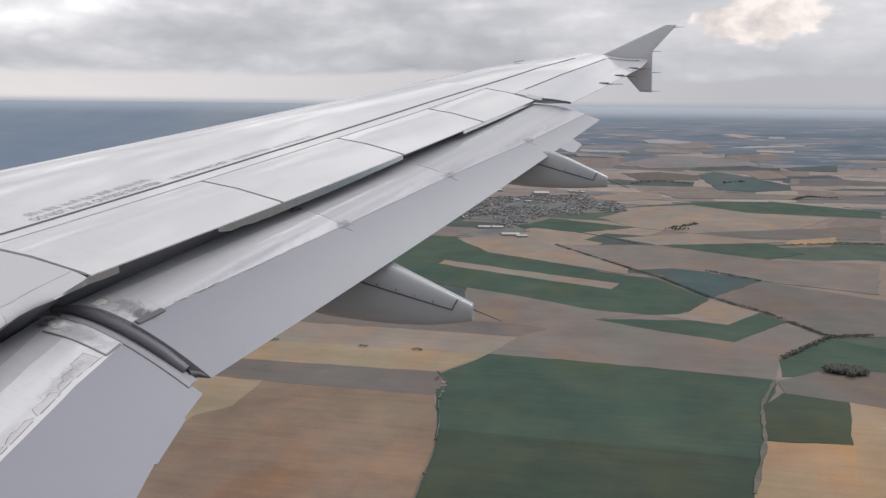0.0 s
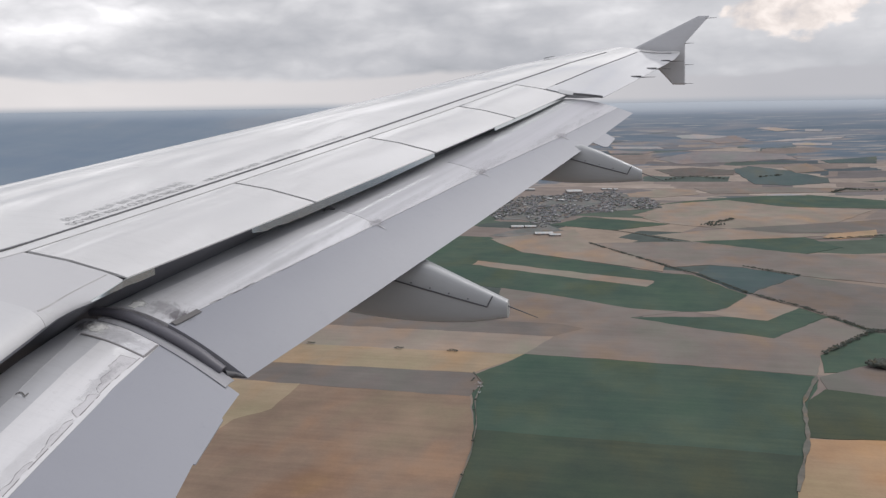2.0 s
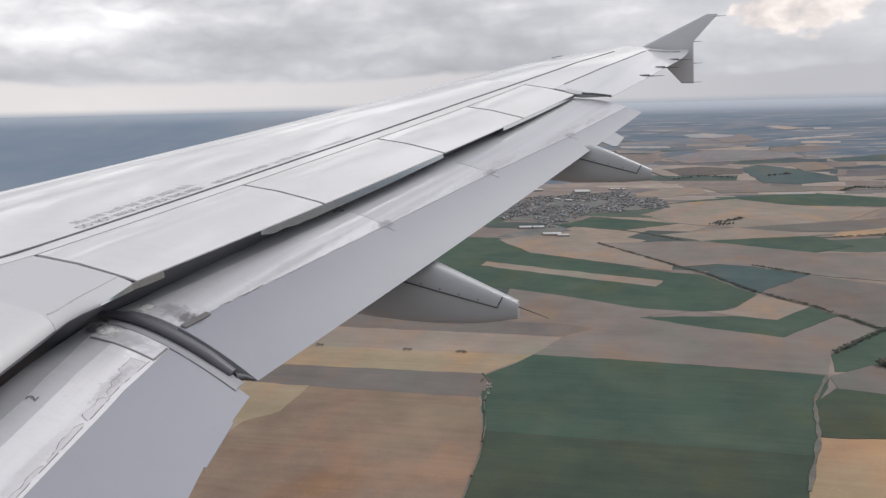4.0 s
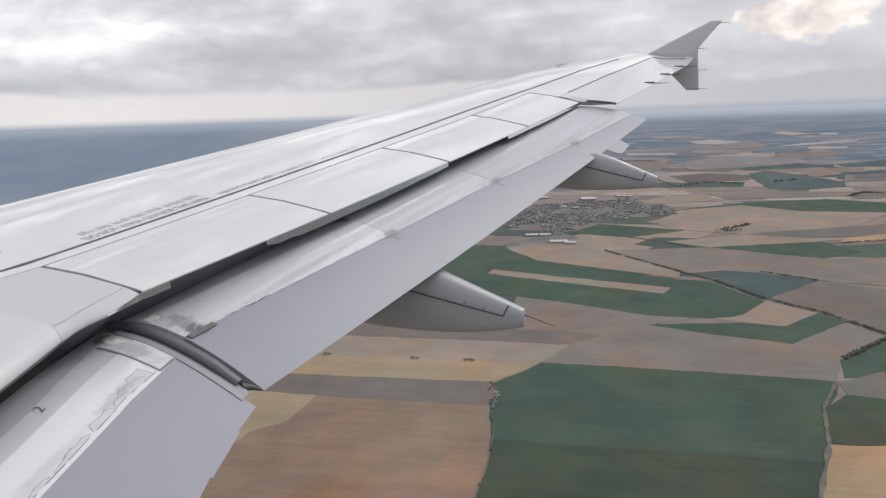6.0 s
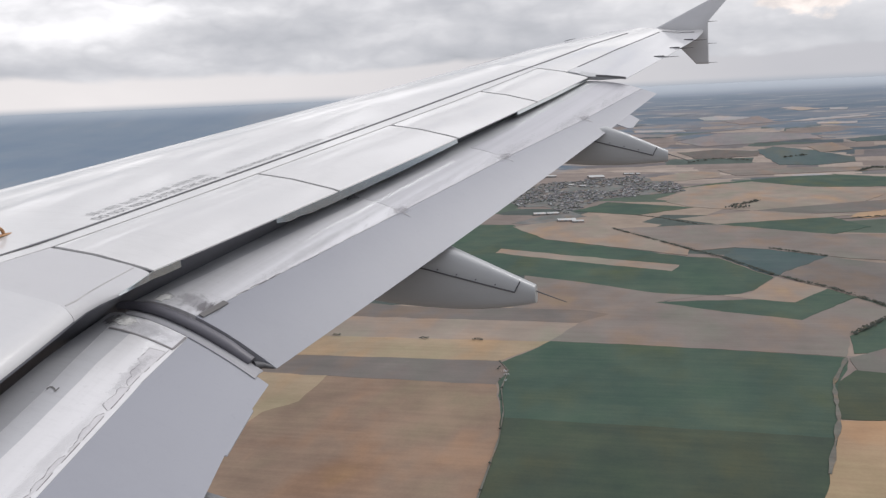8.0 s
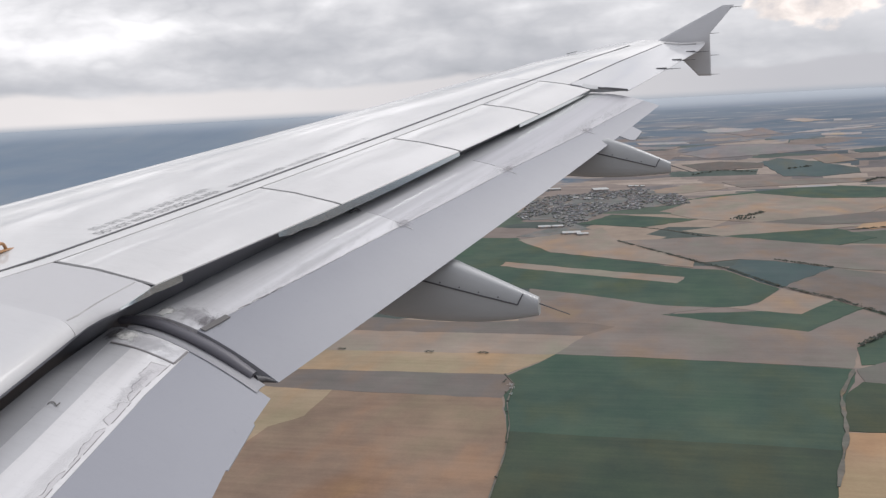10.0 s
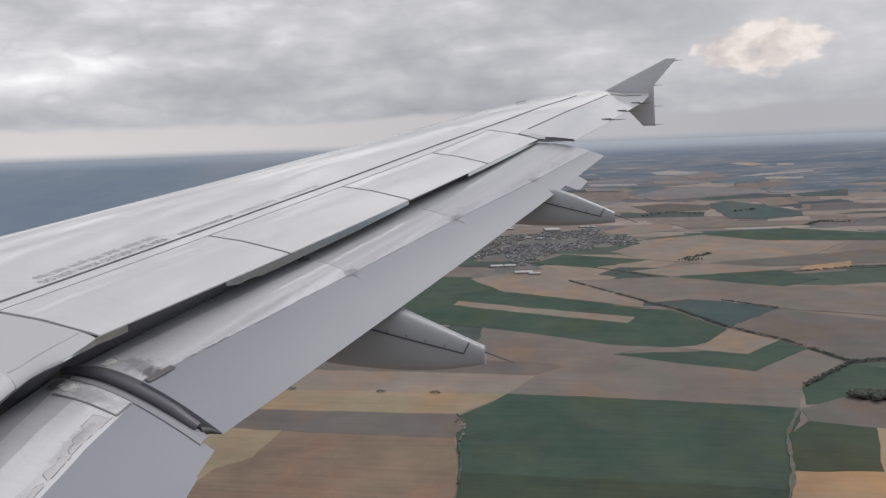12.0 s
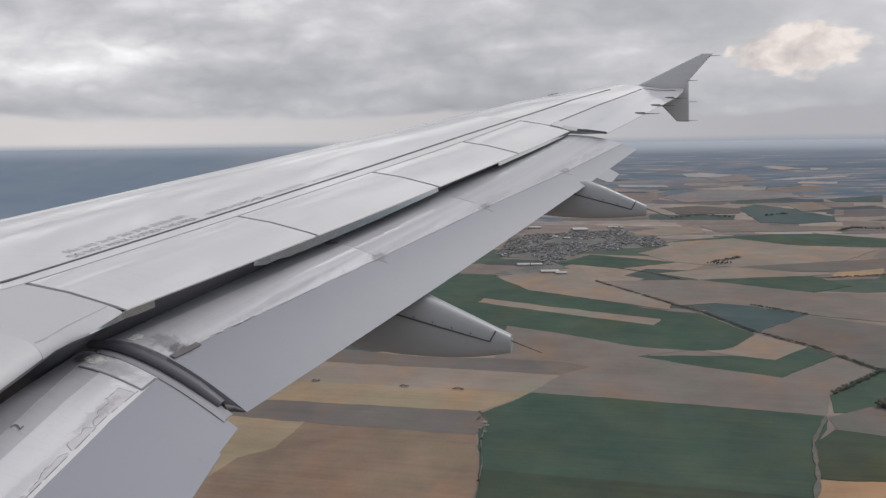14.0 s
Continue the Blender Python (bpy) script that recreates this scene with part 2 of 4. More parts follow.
def tube(name, path, radii, material, parent=None, label="", sides=10, squash=1.0):
    path = [Vector(p) for p in path]
    secs = []
    for i, p in enumerate(path):
        d = (path[min(i + 1, len(path) - 1)] - path[max(i - 1, 0)]).normalized()
        a = d.cross(Vector((0, 0, 1)))
        a = a.normalized() if a.length > 1e-4 else Vector((1, 0, 0))
        b = a.cross(d)
        r = radii[i] if isinstance(radii, (list, tuple)) else radii
        secs.append([p + a * math.cos(q) * r + b * math.sin(q) * r * squash for q in [j * math.tau / sides for j in range(sides)]])
    return loft(name, secs, material, parent, label, 60)


def span(a, b, n):
    return [a + (b - a) * i / (n - 1) for i in range(n)]


# ---- the wing's shape: x aft, y outboard, z up, in metres ----
KINK = 6.33
TIP = 16.95
PROFILE = [(0.0, -0.07), (0.012, -0.035), (0.042, -0.006), (0.098, 0.0217), (0.168, 0.044), (0.28, 0.066), (0.42, 0.079), (0.56, 0.076), (0.70, 0.062), (0.84, 0.034), (0.95, 0.011), (1.0, 0.0)]


def lead(y):
    return 0.516 * (y - 1.975)


def rear(y):
    """The trailing edge of the spoilers and shroud."""
    if y >= KINK:
        return 5.634 + 0.309 * (y - KINK)
    return 5.634 + 0.11 * max(0.0, 5.7 - y)


def rise(y):
    if y >= KINK:
        return 0.1214 * (y - KINK) + 0.0026 * (y - KINK) ** 2
    return 0.15 * (y - KINK)


def hinge(y):
    return 4.984 + 0.309 * (y - KINK) - 0.012 * min(3.0, max(0.0, 12.0 - y))


def seal_line(y):
    return hinge(y) - 0.145 + 0.04 * max(0.0, y - 12.0)


def droop(x, y):
    """The leading edge sinks a little towards the tip."""
    if y <= 14.8:
        return 0.0
    a = aileron_line(y)
    s = min(1.0, max(0.0, (x - lead(y)) / (a - lead(y))))
    aft = max(0.0, 1.0 - max(0.0, x - a) / 0.5)
    return 0.09 * (y - 14.8) / 1.9 * (1.0 - 0.45 * s) * aft


def crown(x, y):
    """Height of the upper surface."""
    return bare_crown(x, y) - droop(x, y)


def bare_crown(x, y):
    if x >= rear(y):
        return rise(y) - (x - rear(y)) * 0.12
    if x >= hinge(y):
        s = (rear(y) - x) / (rear(y) - hinge(y))
        return rise(y) + (rear(y) - x) * 0.233 + 0.05 * s * (1.0 - s)
    le, h = lead(y), hinge(y)
    v = min(1.0, max(0.0, (x - le) / (h - le)))
    for (a, za), (b, zb) in zip(PROFILE, PROFILE[1:]):
        if v <= b:
            g = za + (zb - za) * (v - a) / (b - a)
            break
    return rise(y) + (rear(y) - h) * 0.233 + (h - le) * g * min(0.8 - 0.20 * max(0.0, y - 13.0), max(0.3, 0.45 + 0.1 * (y - 7.6)))


def on_top(x, y, up=0.0):
    return Vector((x, y, crown(x, y) + up))


WING_POSE = pose(-8.6708, -1.8305, EYE_HEIGHT - 1.2237, 1.1986, -1.1123, 0.0)
wing = new("airliner_wing")
wing.matrix_world = WING_POSE
tagged(wing, "light grey swept airliner wing with flaps extended", "aircraft wing")


def skin_section(y, last):
    le, h = lead(y), hinge(y)
    L = h - le
    top = [on_top(le + v * L, y) for v, _ in PROFILE[:-1]]
    if last == "cove":
        s = seal_line(y)
        top = [p for p in top if p.x < s - 0.02]
        while len(top) < 11:
            top.append(on_top(s - 0.02 + 0.004 * (len(top) - 9), y))
        top += [on_top(h - 0.01, y), on_top(h - 0.005, y, -0.06), on_top(rear(y) - 0.36, y, -0.05), Vector((rear(y) - 0.38, y, rise(y) - 0.10))]
    low = [Vector((le + u * (rear(y) - 0.3 - le), y, rise(y) - d * L)) for u, d in ((0.8, 0.075), (0.6, 0.11), (0.4, 0.12), (0.2, 0.10), (0.07, 0.065), (0.015, 0.03))]
    return top + low


loft("main_skin", [skin_section(y, "cove") for y in span(1.98, 5.7, 6) + span(6.33, 13.08, 16)], WHITE, wing, "", 40)


def tip_section(y):
    le, a = lead(y), aileron_line(y)
    xs = [le + v * (a - le) for v in (0, 0.012, 0.042, 0.098, 0.168, 0.28, 0.42, 0.56, 0.70, 0.84, 0.95)] + [a - 0.004]
    top = [on_top(x, y) for x in xs]
    low = [Vector((le + u * (a - le), y, rise(y) + d * (a - le))) for u, d in ((1.0, 0.02), (0.7, -0.02), (0.4, -0.045), (0.2, -0.04), (0.07, -0.02), (0.015, 0.0))]
    return top + low


def aileron_line(y):
    return 7.472 + 0.318 * (y - 13.2)


loft("outer_skin", [tip_section(y) for y in span(13.09, TIP, 10)], WHITE, wing, "", 40)


# the dark line of sealant in front of the spoilers
def strip_on_top(name, line, y0, y1, width, material, up=0.002, n=24, label=""):
    rows = [[on_top(line(y) - width / 2, y, up), on_top(line(y) + width / 2, y, up)] for y in span(y0, y1, n)]
    return sheet(name, rows, 0.004, material, wing, label)


strip_on_top("sealant_line", seal_line, 2.2, 16.24, 0.029, RUBBER, 0.003, 40, "dark line of sealant")
strip_on_top("aileron_gap_line", lambda y: aileron_line(y) + 0.003, 13.42, 16.62, 0.020, RUBBER, 0.003, 20, "dark gap in front of the aileron")
strip_on_top("hinge_cover_seam", lambda y: hinge(y) - 0.004, 6.1, 13.0, 0.009, SEAM, 0.002, 30)


# spoilers
def spoiler(y0, y1):
    secs = []
    for y in span(y0, y1, 6):
        h, r = hinge(y) + 0.004, rear(y)
        top = [on_top(h, y), on_top(h + 0.015, y, 0.004), on_top(h + 0.3, y, 0.006), on_top(r - 0.06, y, 0.002), on_top(r, y, 0.0)]
        secs.append(top + [on_top(r, y, -0.008), on_top(r - 0.3, y, -0.026), on_top(h, y, -0.03)])
    return loft("spoiler", secs, SPOILER, wing, "", 30)


EDGES = [6.33, 8.10, 9.88, 11.58, 13.05]
for a, b in zip(EDGES, EDGES[1:]):
    g = 0.010 + 0.0016 * (b - 6.3)
    spoiler(a + g, b - g)
    # dark strip added under each gap to stand for the shade in it
    sheet("gap_shade_strip", [[on_top(x, y, -0.016) for x in span(hinge(y), rear(y) - 0.03, 5)] for y in (a - 0.035, a + 0.035)], 0.004, RUBBER, wing)


# fixed shroud inboard of the spoilers
def edge_roll(y):
    """How far the shroud's rear edge is rolled down."""
    return float(np.interp(y, (5.65, 5.87, 5.98, 6.08), (0.080, 0.065, 0.030, 0.019)))


def shroud_end(y):
    return rear(y) + float(np.interp(y, (5.65, 5.87, 5.98, 6.08), (-0.10, -0.10, -0.03, 0.0)))


def shroud_top(x, y, up=0.0):
    """A point of the shroud, whose last hand's width is rounded off."""
    q = min(1.0, max(0.0, 1.0 - (shroud_end(y) - x) / 0.10))
    return on_top(x, y, up - edge_roll(y) * (1 - math.sqrt(1 - q * q)))


def shroud_rows(y0, y1, n, x0, up):
    rows = []
    for y in span(y0, y1, n):
        rows.append([on_top(hinge(y) + x0, y, up), on_top(hinge(y) + 0.30, y, up + 0.004), on_top(shroud_end(y) - 0.13, y, up + 0.002)] + [shroud_top(shroud_end(y) - 0.10 * (1 - q), y, up) for q in (0.0, 0.25, 0.5, 0.7, 0.85, 0.94, 0.985)])
    return rows


sheet("inboard_shroud", shroud_rows(1.98, 5.706, 10, 0.0, 0.004), 0.012, INNER_SHROUD, wing)
sheet("shroud_panel", shroud_rows(5.711, 6.318, 7, 0.0, 0.0), 0.012, SHROUD, wing)


sheet("panel_seam", [[shroud_top(x - 0.0035, y, 0.003), shroud_top(x + 0.0035, y, 0.003)] for x, y in ((rear(y) - 0.155 + 0.05 * (y - 5.73) / 0.57, y) for y in span(5.73, 6.30, 7))], 0.004, SEAM, wing)

# polished metal strips hanging from the spoilers' trailing edges
def lip(y0, y1, drops, n=14):
    secs = []
    for i, y in enumerate(span(y0, y1, n)):
        f = i / (n - 1) * (len(drops) - 1)
        a = min(int(f), len(drops) - 2)
        d = drops[a] + (drops[a + 1] - drops[a]) * (f - a)
        top = on_top(rear(y), y, -0.006)
        out = Vector((1.0, 0.0, 0.0))
        secs.append([top + out * 0.004, top + out * 0.006 - Vector((0, 0, d)), top - out * 0.002 - Vector((0, 0, d)), top - out * 0.006])
    loft("seal_strip", secs, LIP, wing, "polished metal seal strip", 30)


lip(5.98, 6.54, [0.004, 0.020, 0.036, 0.046, 0.044])
lip(7.40, 7.90, [0.030, 0.056, 0.050, 0.066, 0.060])
lip(7.90, 9.86, [0.066, 0.058, 0.034])
lip(11.1, 13.05, [0.034, 0.034, 0.026])


# ---- flaps ----
def bez(a, b, c, t):
    return (a[0] * (1 - t) ** 2 + 2 * b[0] * t * (1 - t) + c[0] * t * t, a[1] * (1 - t) ** 2 + 2 * b[1] * t * (1 - t) + c[1] * t * t)


def flap_curves(y, inner):
    if inner:
        end = (0.716 + 0.142 * (6.3 - y), -0.685 + 0.065 * (6.3 - y))
        start, ctrl = (-0.30, -0.245), (0.05, -0.205)
    else:
        o = y - 6.45
        end = (0.65 + 0.0256 * o, -0.67 + 0.0602 * o)
        lift = 0.08 + 0.06 * min(1.0, max(0.0, (o - 0.15) / 1.3))
        start, ctrl = (-0.30, -0.32 + 0.0165 * o + lift), (0.05 + 0.02 * o, -0.28 + 0.021 * o + lift)
    low0 = (start[0] + 0.02, start[1] - 0.14)
    lowc = (ctrl[0] - 0.06, ctrl[1] - 0.22)
    return start, ctrl, end, low0, lowc


def flap_point(y, inner, t, up=0.0):
    a, b, c, _, _ = flap_curves(y, inner)
    x, z = bez(a, b, c, t)
    x2, z2 = bez(a, b, c, min(1.0, t + 0.01))
    x1, z1 = bez(a, b, c, max(0.0, t - 0.01))
    n = Vector((-(z2 - z1), 0, x2 - x1)).normalized()
    return Vector((rear(y) + x, y, rise(y) + z)) + n * up


def flap_ring(y, inner, t0, t1, drop=0.0):
    a, b, c, la, lc = flap_curves(y, inner)
    ring = [flap_point(y, inner, t, drop) for t in span(t0, t1, 8)]
    low = []
    for t in span(min(t1, 0.985), t0, 8):
        x, z = bez(la, lc, (c[0] - 0.01, c[1] - 0.012), t)
        low.append(Vector((rear(y) + x, y, rise(y) + z)))
    if t0 == 0.0:
        low.append(Vector((rear(y) + a[0] - 0.06, y, rise(y) + a[1] - 0.10)))
        low.append(Vector((rear(y) + a[0] - 0.06, y, rise(y) + a[1] - 0.04)))
    return ring + low


def make_flap(name, y0, y1, inner, bands, skins, label):
    ys = span(y0, y1, 48)
    a, b = bands
    flap = loft(name, [flap_ring(y, inner, 0.0, a(y)) for y in ys], NOSE if inner else OUTER_NOSE, wing, label, 40)
    for y2, y3, skin, words in skins:
        loft("skin_strip", [flap_ring(y, inner, a(y), b(y), 0.003) for y in span(y2, y3, 30)], skin, flap, words, 40)
    loft("trailing_panel", [flap_ring(y, inner, b(y), 1.0) for y in ys], GREY, flap, "matt blue-grey panel", 40)
    return flap


def nose_edge(y):
    return float(np.interp(y, (6.46, 6.86, 7.36, 7.87, 8.19, 9.72, 13.1), (0.13, 0.20, 0.245, 0.295, 0.315, 0.345, 0.45)))


def skin_edge(y):
    return float(np.interp(y, (6.46, 6.94, 7.54, 8.0, 8.4, 10.1, 11.56, 13.1), (0.525, 0.552, 0.588, 0.612, 0.622, 0.68, 0.77, 0.85)))


def inner_skin_edge(y):
    return float(np.interp(y, (4.0, 5.0, 5.6, 6.05, 6.28), (0.600, 0.607, 0.613, 0.605, 0.597)))


def inner_nose_edge(y):
    return float(np.interp(y, (5.0, 5.56, 5.92, 6.28), (0.385, 0.37, 0.35, 0.32)))


def nose_band_edge(y):
    return float(np.interp(y, (4.0, 5.36, 5.57, 5.78, 6.13, 6.28), (0.30, 0.255, 0.235, 0.215, 0.15, 0.12)))


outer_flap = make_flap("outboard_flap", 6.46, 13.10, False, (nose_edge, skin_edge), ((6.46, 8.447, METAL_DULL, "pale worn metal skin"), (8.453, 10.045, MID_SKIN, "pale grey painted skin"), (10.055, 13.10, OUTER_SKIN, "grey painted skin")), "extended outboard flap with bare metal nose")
inner_flap = make_flap("inboard_flap", 2.1, 6.28, True, (inner_nose_edge, inner_skin_edge), ((2.1, 6.28, METAL, "pale worn metal skin"),), "extended inboard flap with worn sealant")
# darker band over the front of the inboard flap's nose
sheet("nose_strip", [[flap_point(y, True, t, 0.003) for t in span(0.0, nose_band_edge(y), 6)] for y in span(2.1, 6.28, 40)], 0.002, NOSE_BAND, inner_flap, "darker strip along the front of the flap nose")

# rounded seal between the two flaps
path = []
for t in span(0.0, 0.90, 16):
    p = (flap_point(6.28, True, t) + flap_point(6.46, False, t)) / 2
    path.append(p + Vector((0, -0.012, 0.012 if t < 0.8 else 0.006)))
tube("flap_end_seal", path, [0.040] * 4 + [0.046] * 9 + [0.046, 0.044, 0.040], SEALGREY, wing, "dark rounded rubber seal", 14, 0.7)
tip0 = path[-1]
tube("seal_tail", [tip0 + Vector((0, 0.01, -0.03)), flap_point(6.44, False, 0.95, -0.02), flap_point(6.47, False, 0.995, -0.01)], [0.03, 0.02, 0.005], RUBBER, wing)

# wall of the cove behind the flaps, its deep shade put into the paint
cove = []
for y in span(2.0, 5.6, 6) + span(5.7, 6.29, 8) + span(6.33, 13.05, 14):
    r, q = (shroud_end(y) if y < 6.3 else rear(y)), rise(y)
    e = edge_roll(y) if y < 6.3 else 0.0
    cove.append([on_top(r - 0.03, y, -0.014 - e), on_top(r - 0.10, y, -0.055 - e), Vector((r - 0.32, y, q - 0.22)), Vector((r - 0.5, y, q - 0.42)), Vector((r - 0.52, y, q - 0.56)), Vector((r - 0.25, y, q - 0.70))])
sheet("cove_wall", cove, 0.02, COVE, wing, "grey cove wall darkened for its shade")

# ---- flap track fairings ----
def fairing(y, tip_x, tip_top, tip_low, belly, wicked=True, slope=0.48):
    """A canoe under the wing: round nose far forward, deep belly, blunt tail."""
    x0 = tip_x - 3.3
    r = rear(y)
    secs = []
    stations = (0.0, 0.05, 0.15, 0.3, 0.42, 0.54, 0.64, 0.73, 0.80, 0.86, 0.91, 0.95, 0.98, 0.993, 1.0)
    nose_z = rise(y) - 0.42
    ridge = rise(y) - 0.63 + 0.0602 * max(0.0, y - 6.45)
    for u in stations:
        x = x0 + u * 3.3
        zl = min(nose_z, belly + 0.11 * max(0.0, tip_x - 0.5 - x) ** 2)
        if u > 0.85:
            zl += (tip_low - belly) * ((u - 0.85) / 0.15) ** 2
        zt = min(tip_top + slope * (tip_x - x), ridge)
        w = 0.17 * min(1.0, (u * 8) ** 0.5) * (1.0 if u < 0.6 else 1.0 - 0.62 * ((u - 0.6) / 0.4) ** 1.3)
        w = max(w, 0.01)
        zt = max(zt, zl + 0.02)
        mid, half = (zt + zl) / 2, (zt - zl) / 2
        ring = []
        for j in range(20):
            q = j * math.tau / 20
            cx, cz = math.cos(q), math.sin(q)
            ex = 0.55
            ring.append(Vector((x, y + w * math.copysign(abs(cx) ** ex, cx), mid + half * math.copysign(abs(cz) ** (0.8 if cz < 0 else 0.9), cz))))
        secs.append(ring)
    body = loft("flap_track_fairing", secs, FAIRING if wicked else SHADED_FAIRING, wing, "pale grey flap track fairing" if wicked else "flap track fairing darkened for shade under the flap", 50)
    if wicked:
        tube("discharge_wick", [(tip_x - 0.02, y, (tip_top + tip_low) / 2 + 0.03), (tip_x + 0.24, y, (tip_top + tip_low) / 2 - 0.07)], [0.006, 0.003], RUBBER, body)
    if not wicked:
        return body
    # seam of the upper cover on the inboard flank
    seam = []
    for i in range(12):
        u = i / 11
        x = tip_x - 1.0 + 0.84 * u
        k = (x - x0) / 3.3
        w = 0.17 * (1.0 if k < 0.6 else 1.0 - 0.62 * ((k - 0.6) / 0.4) ** 1.3)
        seam.append((x, y - w - 0.003, tip_top - 0.085 + 0.30 * (tip_x - x)))
    tube("cover_seam", seam, 0.006, RUBBER, body, "", 6)
    end = Vector(seam[-1])
    tube("cover_seam", [end, end + Vector((0.014, 0.004, 0.03)), end + Vector((0.045, 0.018, 0.085))], 0.005, RUBBER, body, "", 6)
    for i in (3, 5, 7, 9):
        at = Vector(seam[i]) + Vector((0, 0.002, 0.022))
        tube("rivet", [at, at + Vector((0, -0.006, 0))], [0.007, 0.005], RUBBER, body, "", 6)
    return body


fairing(8.50, 7.63, -0.645, -0.785, -0.835)
fairing(11.60, 8.67, 0.095, -0.025, -0.045)
fairing(5.15, 6.83, -0.985, -1.20, -1.26, False, 0.9)


# ---- aileron, fence, wicks ----
AILERON = paint("aileron_paint", (0.50, 0.505, 0.525), 0.44, 0.0, 0.10, 0.10, 0.12, 0.6)


def aileron_section(y):
    a, e = aileron_line(y) + 0.004, rear(y) + 0.456 - 0.13 * min(1.0, max(0.0, (y - 16.35) / 0.6)) ** 1.5
    top = [on_top(x, y) for x in span(a, e, 6)]
    return top + [on_top(e, y, -0.006), on_top((a + e) / 2, y, -0.05), on_top(a, y, -0.09)]


aileron = loft("aileron", [aileron_section(y) for y in span(13.12, 16.70, 8)], AILERON, wing, "", 40)
loft("tip_block", [aileron_section(y) for y in span(16.71, TIP, 3)], WHITE, wing, "", 40)


sheet("end_gap", [[on_top(x, 16.705 - w, 0.004), on_top(x, 16.705 + w, 0.004)] for x, w in ((aileron_line(16.7) + 0.02, 0.012), (rear(16.7) + 0.12, 0.02), (rear(16.7) + 0.27, 0.045))], 0.003, DARK, wing, "dark gap beyond the aileron")


def wick(at, way, parent, length=0.20, material=RUBBER):
    at, way = Vector(at), Vector(way).normalized()
    tube("discharge_wick", [at - way * 0.03, at + way * length * 0.3, at + way * length], [0.010, 0.006, 0.003], material, parent, "", 6)


for y in (14.6, 15.3, 16.0):
    e = rear(y) + 0.45
    wick(on_top(e, y, 0.0), (1, 0.1, -0.02), aileron)
    tube("wick_base", [on_top(e - 0.14, y, 0.004), on_top(e, y, 0.006)], [0.006, 0.020], DARK, aileron, "", 6)

OUTLINE = [(8.50, 1.63), (9.546, 2.103), (9.721, 2.095), (9.333, 1.671), (9.342, 0.990), (9.142, 1.000), (9.070, 1.082), (8.990, 1.172), (8.856, 1.315), (8.62, 1.45)]


def fence_plate():
    cx = sum(p[0] for p in OUTLINE) / len(OUTLINE)
    cz = sum(p[1] for p in OUTLINE) / len(OUTLINE)
    rings = []
    for dy, s in ((-0.028, 0.94), (-0.012, 1.0), (0.012, 1.0), (0.028, 0.94)):
        rings.append([Vector((cx + (x - cx) * s, 17.03 + dy + (z - 1.5) * 0.06, cz + (z - cz) * s)) for x, z in OUTLINE])
    return loft("wingtip_fence", rings, GREYFENCE, wing, "grey arrow-shaped wingtip fence", 20)


GREYFENCE = paint("fence_paint", (0.55, 0.555, 0.575), 0.42, 0.0, 0.06, 0.06, 0.1, 0.1)
fence = fence_plate()
for x, z in ((9.69, 2.06), (9.33, 1.67), (9.325, 1.32), (9.33, 1.01)):
    wick((x, 17.03, z), (1, 0, -0.02), fence, 0.15, FAIRING)


# ---- slats along the leading edge ----
def slat(y0, y1):
    secs = []
    for y in span(y0, y1, 6):
        le, L = lead(y), hinge(y) - lead(y)
        top = [on_top(le + v * L, y, -0.002 - 0.05 * (0.15 - v)) + Vector((-0.05 * (1 - v * 5), 0, 0)) for v in (0.15, 0.12, 0.08, 0.05, 0.02, 0.0)]
        low = [Vector((le - 0.06, y, rise(y) + 0.151 - 0.12 * L)), Vector((le + 0.05 * L, y, rise(y) + 0.151 - 0.10 * L))]
        secs.append(top + low)
    return loft("slat", secs, SLAT, wing, "pale grey leading-edge slat", 40)


for a, b in zip((4.4, 6.6, 9.2, 11.8, 14.3), (6.56, 9.16, 11.76, 14.26, 16.1)):
    slat(a, b)


# raised inboard corner where the outermost slat ends
sheet("slat_end", [[on_top(lead(y) + a, y, 0.022 + 0.04 * a) for a in (0.02, 0.09, 0.16)] for y in (15.74, 15.79)], 0.012, FAIRING, wing, "grey end of a slat")


# ---- markings and wear ----
def text_mesh(words, size):
    cu = bpy.data.curves.new("letters", "FONT")
    cu.body, cu.size, cu.align_x, cu.offset = words, size, "LEFT", -0.005 * size
    ob = bpy.data.objects.new("letters", cu)
    scene.collection.objects.link(ob)
    bpy.context.view_layer.update()
    me = bpy.data.meshes.new_from_object(ob.evaluated_get(bpy.context.evaluated_depsgraph_get()))
    out = [v.co.copy() for v in me.vertices], [tuple(p.vertices) for p in me.polygons]
    bpy.data.objects.remove(ob)
    return out


def stencil(words, y0, ahead, size, length):
    vs, fs = text_mesh(words, size)
    k = length / max(v.x for v in vs)
    pts = []
    for v in vs:
        y = y0 + v.x * k
        pts.append(on_top(seal_line(y) - ahead - v.y, y, 0.003))
    finish("walkway_stencil", pts, fs, INK, wing, "faded dark walkway lettering", smooth=False)["kind"] = "stuff"


stencil("DO NOT WALK OUTSIDE THIS AREA", 6.86, 0.055, 0.105, 1.10)
stencil("NE PAS MARCHER", 8.08, 0.060, 0.085, 0.62)


